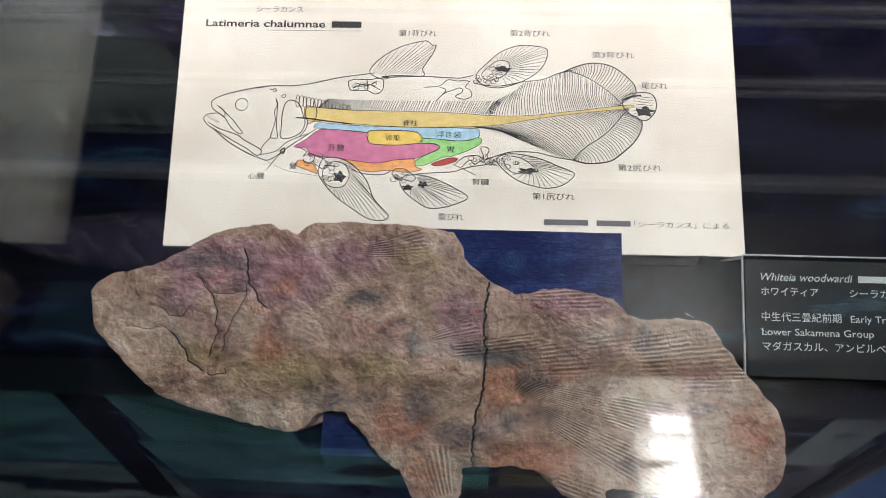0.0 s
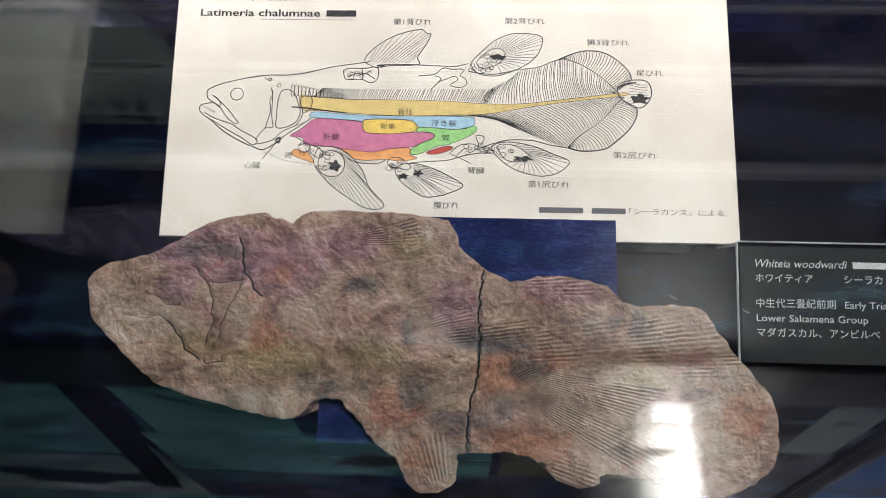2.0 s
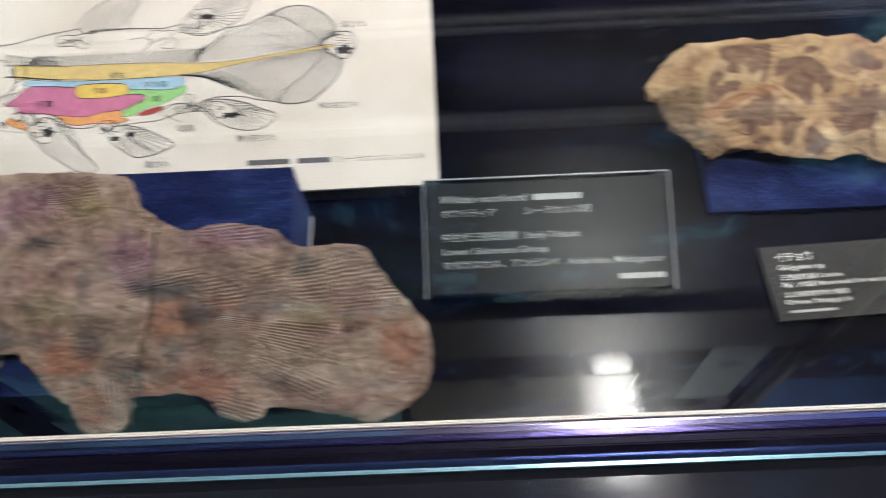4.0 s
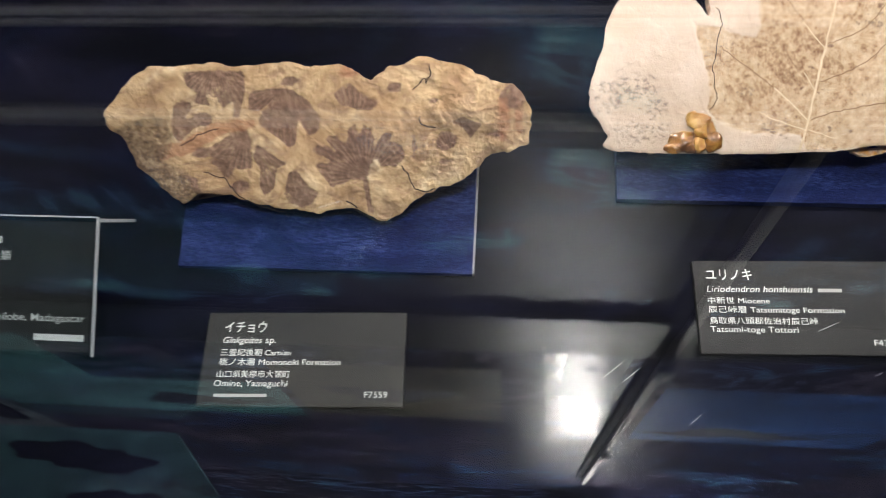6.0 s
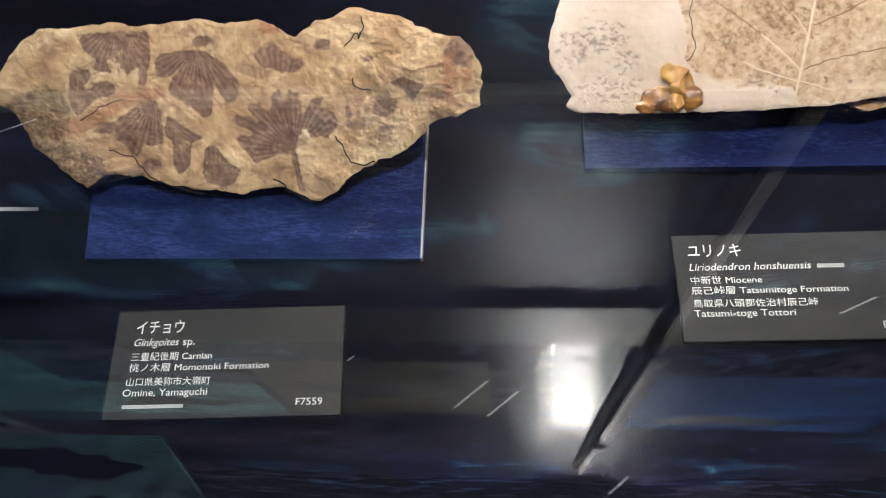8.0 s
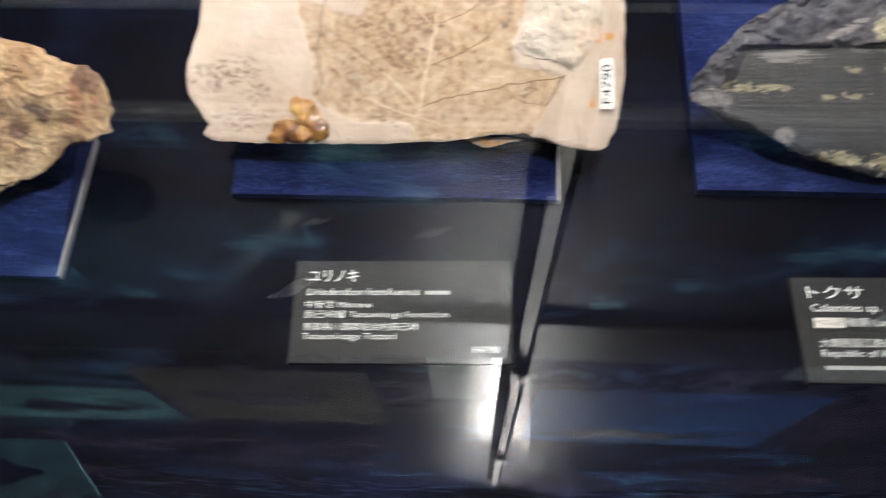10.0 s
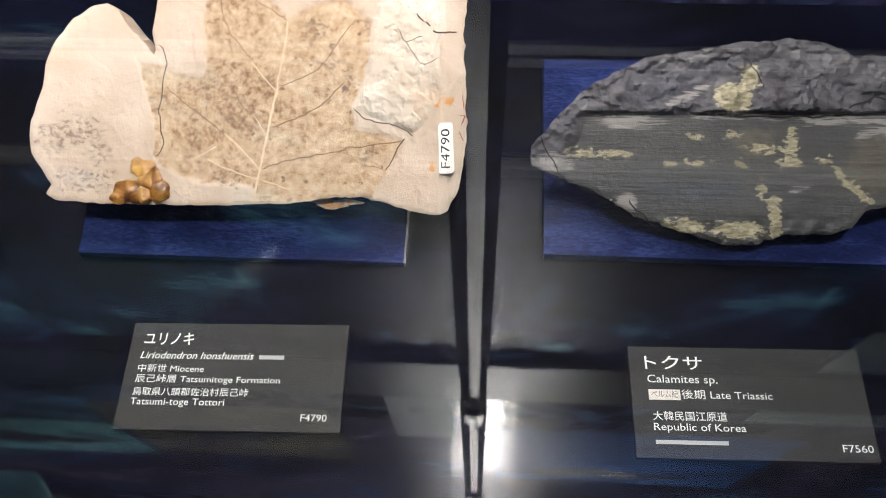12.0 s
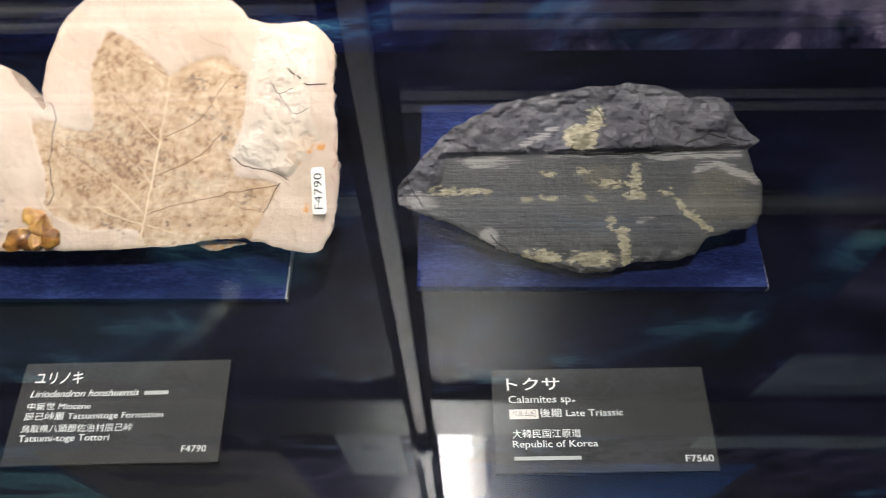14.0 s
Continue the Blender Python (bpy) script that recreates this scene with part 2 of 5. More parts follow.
def fish_stone_material():
    """Mottled grey, ochre and violet stone of the fish, ribbed along its fins."""
    n = Nodes("mottled_fossil_stone")
    big = n.noise(17, 6, 0.62, None, 0.8)
    mid = n.noise(48, 9, 0.74, None, 0.6)
    fine = n.noise(380, 6, 0.72)
    wob = n.math("MULTIPLY", n.math("SUBTRACT", n.noise(34, 6, 0.7, None, 0.8), 0.5), 15.0)

    def zone(name, lo=3.0, hi=-5.0):
        return n.grey(n.math("ADD", n.attr(name), wob), lo, hi)

    col = n.ramp(mid, ((0.1, (0.055, 0.036, 0.032)), (0.3, (0.18, 0.115, 0.09)), (0.5, (0.33, 0.225, 0.175)), (0.68, (0.47, 0.35, 0.28)), (0.88, (0.68, 0.58, 0.50))))
    col = n.mix(n.math("MULTIPLY", n.grey(big, 0.5, 0.75), 0.6), col, n.ramp(mid, ((0.2, (0.13, 0.06, 0.06)), (0.55, (0.36, 0.20, 0.18)), (0.85, (0.56, 0.45, 0.44)))))
    col = n.mix(n.math("MULTIPLY", zone("pale"), 0.7), col, n.ramp(mid, ((0.2, (0.24, 0.17, 0.125)), (0.6, (0.44, 0.34, 0.27)), (0.85, (0.58, 0.49, 0.42)))))
    col = n.mix(n.math("MULTIPLY", zone("violet"), 0.75), col, n.ramp(mid, ((0.15, (0.09, 0.05, 0.07)), (0.5, (0.31, 0.17, 0.205)), (0.85, (0.60, 0.44, 0.48)))))
    col = n.mix(n.math("MULTIPLY", zone("ochre"), 0.75), col, n.ramp(mid, ((0.2, (0.12, 0.085, 0.04)), (0.55, (0.30, 0.225, 0.125)), (0.85, (0.52, 0.44, 0.31)))))
    col = n.mix(n.math("MULTIPLY", zone("rust"), 0.7), col, n.ramp(fine, ((0.3, (0.24, 0.09, 0.055)), (0.75, (0.46, 0.21, 0.125)))))
    col = n.mix(n.math("MULTIPLY", zone("dark"), 0.75), col, n.ramp(mid, ((0.2, (0.032, 0.034, 0.038)), (0.7, (0.12, 0.115, 0.115)), (0.9, (0.3, 0.28, 0.26)))))
    red = n.noise(60, 6, 0.65, n.coords((1, 1.5, 1)), 1.0)
    col = n.mix(n.math("MULTIPLY", n.grey(red, 0.66, 0.86), 0.5), col, (0.34, 0.085, 0.06))
    chalk = n.noise(120, 8, 0.75, n.coords((1, 1.3, 2)), 0.6)
    col = n.mix(n.math("MULTIPLY", n.grey(chalk, 0.70, 0.9), 0.5), col, (0.62, 0.56, 0.50))
    col = n.mix(n.math("MULTIPLY", n.grey(fine, 0.66, 0.95), 0.3), col, (0.60, 0.52, 0.45))
    col = n.mix(n.math("MULTIPLY", n.grey(n.math("ADD", n.math("MULTIPLY", fine, 0.6), n.math("MULTIPLY", n.noise(150, 7, 0.75), 0.4)), 0.46, 0.2), 0.75), col, (0.055, 0.036, 0.033))
    rib = n.math("SINE", n.math("ADD", n.math("MULTIPLY", n.attr("rib_phase"), 2 * math.pi), n.math("MULTIPLY", n.noise(30, 4, 0.6), 3.0)), 0.0)
    amount = n.math("MULTIPLY", n.attr("rib_amount"), n.grey(n.noise(45, 4, 0.6), 0.3, 0.7))
    groove = n.math("MULTIPLY", n.math("MULTIPLY", rib, amount), 0.8)
    col = n.mix(n.math("MULTIPLY", n.math("MULTIPLY", n.grey(rib, -0.1, -0.9), amount), 0.45), col, (0.07, 0.045, 0.038))
    n.bump(n.math("ADD", n.math("ADD", n.math("MULTIPLY", mid, 2.8), fine), groove), 0.85, 0.0012)
    return n.set(col, 0.72, 0, 0.3)


def glowing_surface(name, colour, strength):
    """Printed film whose added glow replaces room light on it; also the lamp tube."""
    n = Nodes(name)
    f = n.noise(5.0, 10, 0.66, n.coords((1, 2.2, 1)), 0.9)
    col = n.ramp(f, ((0.25, tuple(c * 0.35 for c in colour)), (0.5, tuple(c * 0.85 for c in colour)), (0.85, tuple(min(1.0, c * 1.5) for c in colour))))
    n.link(col, n.bsdf.inputs["Emission Color"])
    n.bsdf.inputs["Emission Strength"].default_value = strength
    n.bsdf.inputs["Coat Weight"].default_value = 1.0
    n.bsdf.inputs["Coat Roughness"].default_value = 0.09
    n.bsdf.inputs["Coat IOR"].default_value = 4.2
    return n.set(col, 0.4)


VELVET, CARD, PAPER, FLOOR, MURAL = velvet_material(), label_material(), paper_material(), floor_material(), mural_material()
TAN, CREAM, SLATE, FISHSTONE = sandstone_material(), cream_stone_material(), slate_material(), fish_stone_material()
GLASS = clear_sheet("case_glass", (0.985, 0.995, 0.99), 0.0, 1.9)
SIDE_GLASS = clear_sheet("side_glass", (0.9, 0.95, 0.94), 0.0, 1.0)
ACRYLIC = clear_sheet("clear_acrylic", (0.93, 0.95, 0.96), 0.02, 1.6)
INK, WHITE_INK = plain("black_ink", (0.012, 0.011, 0.012), 0.6), plain("white_print", (0.82, 0.82, 0.8), 0.5)
GREY_PRINT = plain("grey_print", (0.42, 0.42, 0.41), 0.5)
GREY_INK = plain("grey_pencil", (0.10, 0.10, 0.11), 0.7)
CHROME = plain("polished_metal", (0.62, 0.62, 0.66), 0.12, 1.0)
STEEL = plain("brushed_steel", (0.50, 0.49, 0.47), 0.28, 1.0)
BLACK = plain("black_lacquer", (0.008, 0.008, 0.010), 0.35, grain=0.3, scale=80)
ROOM = plain("dark_room_paint", (0.016, 0.015, 0.02), 0.8, grain=0.4, scale=6)
# the prints' emission is added to brighten their reflections in the glass
TEAL_GLOW, TEAL_DIM = glowing_surface("teal_glow_print", (0.20, 0.50, 0.55), 0.27), glowing_surface("grey_glow_print", (0.42, 0.52, 0.54), 0.3)
BLUE_GLOW, EARTH_GLOW = glowing_surface("blue_glow_print", (0.04, 0.14, 0.42), 0.7), glowing_surface("earth_glow_print", (0.22, 0.20, 0.15), 0.2)
SHADE = plain("silhouette_print", (0.008, 0.012, 0.03), 0.6)
TUBE = glowing_surface("lamp_tube_glass", (1.0, 0.98, 0.95), 680.0)


# ---------- mesh helpers ----------
def link_mesh(name, bm, material, parent=None, label="", smooth=False):
    me = bpy.data.meshes.new(name)
    bm.normal_update()
    bm.to_mesh(me)
    bm.free()
    if material:
        me.materials.append(material)
    if smooth:
        for p in me.polygons:
            p.use_smooth = True
    ob = new(name, me)
    ob.parent = parent
    if label:
        ob["label"] = label
    return ob


def part(name, bm, material, parent, label="", smooth=False):
    return link_mesh(name, bm, material, parent, label, smooth)


def thing(name, m, label, category, group="", kind=""):
    ob = new(name)
    ob.empty_display_size = 0.02
    ob.matrix_world = m
    return tagged(ob, label, category, group, kind)


def box(x0, x1, y0, y1, z0, z1, bevel=0.0):
    bm = bmesh.new()
    bmesh.ops.create_cube(bm, size=1)
    for v in bm.verts:
        v.co = Vector(((x0, x1)[v.co.x > 0], (y0, y1)[v.co.y > 0], (z0, z1)[v.co.z > 0]))
    if bevel:
        bmesh.ops.bevel(bm, geom=bm.edges[:], offset=bevel, segments=2, affect="EDGES")
    return bm


def prism(profile, x0, x1, bevel=0.0):
    """A bar along x with the given (y, z) profile."""
    bm = bmesh.new()
    a = [bm.verts.new((x0, y, z)) for y, z in profile]
    b = [bm.verts.new((x1, y, z)) for y, z in profile]
    bm.faces.new(a)
    bm.faces.new(b[::-1])
    for i in range(len(a)):
        j = (i + 1) % len(a)
        bm.faces.new((a[j], a[i], b[i], b[j]))
    bmesh.ops.recalc_face_normals(bm, faces=bm.faces[:])
    if bevel:
        bmesh.ops.bevel(bm, geom=bm.edges[:], offset=bevel, segments=2, affect="EDGES")
    return bm


def smooth_loop(pts, per=4, closed=True):
    """Catmull-Rom points through pts."""
    n = len(pts)
    out = []
    for i in range(n if closed else n - 1):
        if closed:
            p = [Vector(pts[(i + k) % n]) for k in (-1, 0, 1, 2)]
        else:
            p = [Vector(pts[min(max(i + k, 0), n - 1)]) for k in (-1, 0, 1, 2)]
        for s in range(per):
            t = s / per
            out.append(0.5 * (2 * p[1] + (p[2] - p[0]) * t + (2 * p[0] - 5 * p[1] + 4 * p[2] - p[3]) * t * t + (3 * p[1] - p[0] - 3 * p[2] + p[3]) * t ** 3))
    if not closed:
        out.append(Vector(pts[-1]))
    return out


def flat_shape(pts, z, thick=0.0001):
    """A thin flat piece with the given outline in millimetres."""
    bm = bmesh.new()
    top = [bm.verts.new((p[0] / 1000, p[1] / 1000, z + thick)) for p in pts]
    low = [bm.verts.new((p[0] / 1000, p[1] / 1000, z)) for p in pts]
    f = bm.faces.new(top)
    for i in range(len(top)):
        j = (i + 1) % len(top)
        bm.faces.new((top[i], top[j], low[j], low[i]))
    bmesh.ops.triangulate(bm, faces=[f])
    bmesh.ops.recalc_face_normals(bm, faces=bm.faces[:])
    return bm


def strokes(lines, width, height):
    """Ribbons of ink along lines in millimetres; height(u, v) is the surface under them, in metres."""
    bm = bmesh.new()
    for ln in lines:
        w = width
        if isinstance(ln, tuple):
            ln, w = ln
        pts = [Vector((p[0], p[1])) for p in ln]
        rows = []
        for i, p in enumerate(pts):
            d = pts[min(i + 1, len(pts) - 1)] - pts[max(i - 1, 0)]
            if d.length < 1e-6:
                d = Vector((1, 0))
            s = Vector((-d.y, d.x)).normalized() * w / 2
            taper = 0.55 if i in (0, len(pts) - 1) else 1.0
            rows.append([bm.verts.new(((p + k * s * taper).x / 1000, (p + k * s * taper).y / 1000, height(p.x, p.y))) for k in (-1, 1)])
        for a, b in zip(rows, rows[1:]):
            bm.faces.new((a[0], b[0], b[1], a[1]))
    bmesh.ops.recalc_face_normals(bm, faces=bm.faces[:])
    for f in bm.faces:
        if f.normal.z < 0:
            f.normal_flip()
    return bm


def lettering(name, text, x, y, size, width, z, material, parent, slant=0.0, bold=0.0, label=""):
    """Words in the built-in font, in millimetres, fitted to a width."""
    cu = bpy.data.curves.new(name, "FONT")
    cu.body, cu.size, cu.shear, cu.offset = text, size * 1.1 / 1000, slant, bold
    cu.resolution_u = 3
    tmp = bpy.data.objects.new(name, cu)
    scene.collection.objects.link(tmp)
    deps = bpy.context.evaluated_depsgraph_get()
    me = bpy.data.meshes.new_from_object(tmp.evaluated_get(deps))
    bpy.data.objects.remove(tmp)
    if not len(me.vertices):
        return bar(name, x, y, size * 0.7, width, z, material, parent)
    xs = [v.co.x for v in me.vertices]
    lo, span = min(xs), max(max(xs) - min(xs), 1e-5)
    k = width / 1000 / span if width else 1.0
    for v in me.vertices:
        v.co = Vector((x / 1000 + (v.co.x - lo) * k, y / 1000 + v.co.y, z))
    me.materials.clear()
    me.materials.append(material)
    me.name = name
    ob = new(name, me)
    ob.parent = parent
    if label:
        ob["label"] = label
    return ob


def each_stroke(name, lines, height, material, parent, label):
    for ln in lines:
        part(name, strokes([ln], 1.0, height), material, parent, label)


def bar(name, x, y, size, width, z, material, parent):
    return part(name, flat_shape([(x, y), (x + width, y), (x + width, y + size), (x, y + size)], z, 0.00003), material, parent)


# distance functions in millimetres
def seg_dist(u, v, a, b):
    ax, ay, bx, by = a[0], a[1], b[0], b[1]
    dx, dy = bx - ax, by - ay
    t = max(0, min(1, ((u - ax) * dx + (v - ay) * dy) / (dx * dx + dy * dy + 1e-9)))
    return math.hypot(u - ax - t * dx, v - ay - t * dy)


def inside(u, v, poly):
    hit = False
    for i in range(len(poly)):
        (x0, y0), (x1, y1) = poly[i - 1], poly[i]
        if (y0 > v) != (y1 > v) and u < (x1 - x0) * (v - y0) / (y1 - y0) + x0:
            hit = not hit
    return hit


def poly_dist(u, v, poly):
    d = min(seg_dist(u, v, poly[i - 1], poly[i]) for i in range(len(poly)))
    return -d if inside(u, v, poly) else d


def blob(u, v, x, y, rx, ry):
    return (math.hypot((u - x) / rx, (v - y) / ry) - 1) * min(rx, ry)


def fbm(u, v, scale, seed=0.0, octaves=4):
    return noise.fractal(Vector((u / scale, v / scale, seed)), 1.0, 2.1, octaves)


def terrace(x, steps):
    """A stair with sharp risers and flat treads."""
    k = math.floor(x * steps)
    f = x * steps - k
    f = max(0.0, min(1.0, (f - 0.5) / 0.18 + 0.5))
    return (k + f) / steps


def specimen(name, outline, m, step, relief, rim, ped, material, masks, label, category, ragged=0.9, undercut=0.72, extra=2, smooth=True):
    """A stone slab: a ragged outline in millimetres, a relief on top, a broken rim, and an undercut foot
    that rests on the plane ped(world_y) = world_z."""
    from mathutils.geometry import delaunay_2d_cdt
    loop = smooth_loop(outline, extra)
    dense = []
    for i, p in enumerate(loop):
        q = loop[(i + 1) % len(loop)]
        k = max(1, int((q - p).length / step))
        for s in range(k):
            r = p.lerp(q, s / k)
            d = (q - p).normalized() if (q - p).length > 1e-6 else Vector((1, 0))
            off = ragged * fbm(r.x, r.y, 5.0, 7.3, 4)
            dense.append(r + Vector((-d.y, d.x)) * off)
    ring = [(p.x, p.y) for p in dense]
    us, vs = [p[0] for p in ring], [p[1] for p in ring]
    pts = list(ring)
    rnd = random.Random(len(ring))
    nu, nv = int((max(us) - min(us)) / step), int((max(vs) - min(vs)) / step)
    grid_in = []
    for i in range(1, nu):
        for j in range(1, nv):
            u = min(us) + (i + rnd.uniform(-0.3, 0.3)) * step
            v = min(vs) + (j + rnd.uniform(-0.3, 0.3)) * step
            grid_in.append((u, v))
    q = np.array(grid_in)
    a0, b0 = np.array(ring), np.roll(np.array(ring), -1, axis=0)
    far, odd = np.full(len(q), 1e9), np.zeros(len(q), bool)
    for (ax, ay), (bx, by) in zip(a0, b0):
        dx, dy = bx - ax, by - ay
        t = np.clip(((q[:, 0] - ax) * dx + (q[:, 1] - ay) * dy) / (dx * dx + dy * dy + 1e-12), 0, 1)
        far = np.minimum(far, np.hypot(q[:, 0] - ax - t * dx, q[:, 1] - ay - t * dy))
        if abs(dy) > 1e-12:
            odd ^= ((ay > q[:, 1]) != (by > q[:, 1])) & (q[:, 0] < dx * (q[:, 1] - ay) / dy + ax)
    grid_in = [(u, v, -d) for (u, v), d, o in zip(grid_in, far, odd) if o and d > 0.6 * step]
    pts += [(u, v) for u, v, _ in grid_in]
    depth = [0.0] * len(ring) + [-d for *_, d in grid_in]
    n = len(ring)
    cv, _, cf, ov, *_ = delaunay_2d_cdt([Vector(p) for p in pts], [(i, (i + 1) % n) for i in range(n)], [], 1, 1e-5)
    src = [o[0] if o else 0 for o in ov]
    co = []
    for k, p in enumerate(cv):
        e = depth[src[k]]
        edge = -rim * 0.07 * math.exp(-e / 0.8)
        co.append(Vector((p.x / 1000, p.y / 1000, (relief(p.x, p.y) + edge) / 1000)))
    faces = [tuple(f) for f in cf]
    # rim and foot
    inv = m.inverted()
    cx, cy = sum(us) / n, sum(vs) / n
    where = {}
    for k, s in enumerate(src):
        if s < n and s not in where:
            where[s] = k
    top_rim = []
    for i in range(n):
        co.append(co[where[i]].copy())
        top_rim.append(len(co) - 1)
    rings = [top_rim]
    for lvl, (shrink, drop) in enumerate(((0.995, 0.45), (0.97, 1.0), (undercut, None))):
        row = []
        for i in range(n):
            p = co[where[i]]
            u = cx + (p.x * 1000 - cx) * shrink
            v = cy + (p.y * 1000 - cy) * shrink
            if drop is None:
                w = m @ Vector((u / 1000, v / 1000, 0))
                w.z = ped(w.y) - 0.0004
                q = inv @ w
            else:
                j = 1.6 * terrace(fbm(u + 40 * lvl, v, 5.0, 2.2 + lvl, 3), 3.0)
                q = Vector(((u + j) / 1000, (v + 0.6 * j) / 1000, p.z - rim * drop / 1000))
            co.append(q)
            row.append(len(co) - 1)
        rings.append(row)
    for a, b in zip(rings, rings[1:]):
        for i in range(n):
            j = (i + 1) % n
            faces.append((a[j], a[i], b[i], b[j]))
    faces.append(tuple(rings[-1][::-1]))
    me = bpy.data.meshes.new(name)
    me.from_pydata([tuple(c) for c in co], [], faces)
    me.materials.append(material)
    for key, fn in masks.items():
        at = me.attributes.new(key, "FLOAT", "POINT")
        at.data.foreach_set("value", [float(fn(c.x * 1000, c.y * 1000)) for c in co])
    bm = bmesh.new()
    bm.from_mesh(me)
    bmesh.ops.recalc_face_normals(bm, faces=bm.faces[:])
    bm.to_mesh(me)
    bm.free()
    for p in me.polygons:
        p.use_smooth = smooth
    ob = thing(name, m, label, category)
    body = new("stone", me)
    body.parent = ob
    return ob


# ---------- the case and the wall ----------
def case_structure():
    floor = link_mesh("case_floor", box(-1.5, 2.3, -0.24, WALL_Y, -0.03, 0.0), FLOOR)
    tagged(floor, "dark blue-black mottled floor panel of the display case", "case floor", kind="structure")
    top = link_mesh("glass_top", box(-1.5, 2.3, -0.1787, WALL_Y - 0.002, GLASS_Z, GLASS_Z + 0.006), GLASS)
    tagged(top, "clear sheet glass top of the display case", "glass", kind="structure")
    front = link_mesh("case_front", box(-1.5, 2.3, -0.25, -0.24, -0.8, 0.226), BLACK)
    tagged(front, "black lacquered front of the display case", "case front", kind="structure")
    rail = thing("front_rail", Matrix(), "polished metal front rail holding the glass edge", "rail", kind="structure")
    edge = -0.1788
    part("sealing_strip", box(-1.5, 2.3, edge - 0.0008, edge, 0.2405, 0.2485, 0.0003), plain("pale_seal", (0.62, 0.60, 0.52), 0.35), rail, "pale narrow sealing strip")
    # violet and pale blue put the rail's coloured reflections into the metal
    part("rail_profile", prism([(edge - 0.0009, 0.236), (edge - 0.0009, 0.2480), (edge - 0.0018, 0.2492), (edge - 0.0032, 0.2492), (edge - 0.0040, 0.2480), (edge - 0.0048, 0.2488), (edge - 0.0062, 0.2484), (edge - 0.0080, 0.2465), (edge - 0.0088, 0.242), (edge - 0.0088, 0.236)], -1.5, 2.3, 0.0002), plain("chrome_violet_reflection", (0.42, 0.38, 0.62), 0.12, 1.0), rail, "polished metal strip with violet reflections put into its colour")
    part("bead", box(-1.5, 2.3, edge - 0.0100, edge - 0.0092, 0.2405, 0.2472, 0.0003), plain("blue_reflection_bead", (0.30, 0.52, 0.62), 0.2, 0.6), rail, "edge bead coloured as a pale blue reflected line")
    part("rail_lip", prism([(edge - 0.0101, 0.20), (edge - 0.0101, 0.2445), (edge - 0.012, 0.246), (edge - 0.036, 0.246), (edge - 0.048, 0.242), (edge - 0.056, 0.232), (edge - 0.0605, 0.20)], -1.5, 2.3), plain("black_gloss_lip", (0.01, 0.01, 0.014), 0.08), rail, "black glossy rounded lip")
    side = link_mesh("side_glass", box(-0.2675, -0.2615, -0.175, WALL_Y - 0.004, 0.0005, GLASS_Z - 0.002), SIDE_GLASS)
    tagged(side, "clear upright side pane of the display case", "glass", kind="structure")


def wall_and_room():
    wall = link_mesh("wall_back", box(-2.4, 3.0, WALL_Y, WALL_Y + 0.12, -0.8, 4.7), MURAL)
    tagged(wall, "glossy laminated wall mural of a dark blue sea with teal clouds", "wall", kind="structure")
    for nm, args, lab in (("floor", (-2.4, 3.0, -3.0, WALL_Y, -0.85, -0.8), "dark floor of the exhibition room"),
                          ("ceiling", (-2.4, 3.0, -3.0, WALL_Y, 4.4, 4.5), "dark painted ceiling of the exhibition room"),
                          ("wall_south", (-2.4, 3.0, -3.1, -3.0, -0.85, 4.5), "dark painted wall of the exhibition room"),
                          ("wall_west", (-2.5, -2.4, -3.1, WALL_Y, -0.85, 4.5), "dark painted wall of the exhibition room"),
                          ("wall_east", (3.0, 3.1, -3.1, WALL_Y, -0.85, 4.5), "dark painted wall of the exhibition room")):
        tagged(link_mesh(nm, box(*args), ROOM), lab, nm.split("_")[0], kind="structure")
    # slim ledges and beams across the wall
    for nm, z0, z1, d in (("wall_ledge", 0.455, 0.459, 0.004), ("wall_ledge", 0.527, 0.531, 0.004), ("wall_ledge", 0.648, 0.651, 0.005), ("wall_ledge", 0.655, 0.657, 0.004)):
        ob = link_mesh(nm, box(-1.5, 2.6, WALL_Y - d, WALL_Y, z0, z1), plain("pale_ledge_paint", (0.75, 0.78, 0.8), 0.35))
        tagged(ob, "thin pale ledge along the mural wall", "trim", kind="structure")
    for z0, z1 in ((1.10, 1.26),):
        ob = link_mesh("wall_beam", box(-1.5, 2.6, WALL_Y - 0.012, WALL_Y, z0, z1, 0.003), BLACK)
        tagged(ob, "black horizontal beam across the mural wall", "beam", kind="structure")
    for x in (0.685,):
        post = thing("wall_post", pose(x, WALL_Y, 0.27), "slim metal wall post with dark edges and small clips", "post", "posts on the wall")
        part("bar", box(-0.007, 0.007, -0.03, -0.012, 0.0, 2.23, 0.003), plain("dull_dark_steel", (0.30, 0.29, 0.28), 0.45, 1.0), post)
        part("backing", box(-0.022, 0.018, -0.012, -0.0003, 0.0, 2.23, 0.002), plain("matt_black_strip", (0.004, 0.004, 0.005), 0.95, spec=0.05), post, "matt black backing strip")
        for z in (0.965, 1.70):
            clip = part("clip", box(-0.014, 0.014, -0.042, -0.030, z, z + 0.05, 0.003), BLACK, post, "dark clip")
            part("screw", box(-0.005, 0.005, -0.045, -0.042, z + 0.02, z + 0.03, 0.001), STEEL, clip)


def wave_shape(cx, cz, rx, rz, seed, lobes=3, points=36):
    out = []
    for i in range(points):
        a = 2 * math.pi * i / points
        r = 1 + 0.28 * math.sin(lobes * a + seed) + 0.12 * math.sin(7 * a + 2 * seed)
        out.append((cx + rx * r * math.cos(a), cz + rz * r * math.sin(a)))
    return out


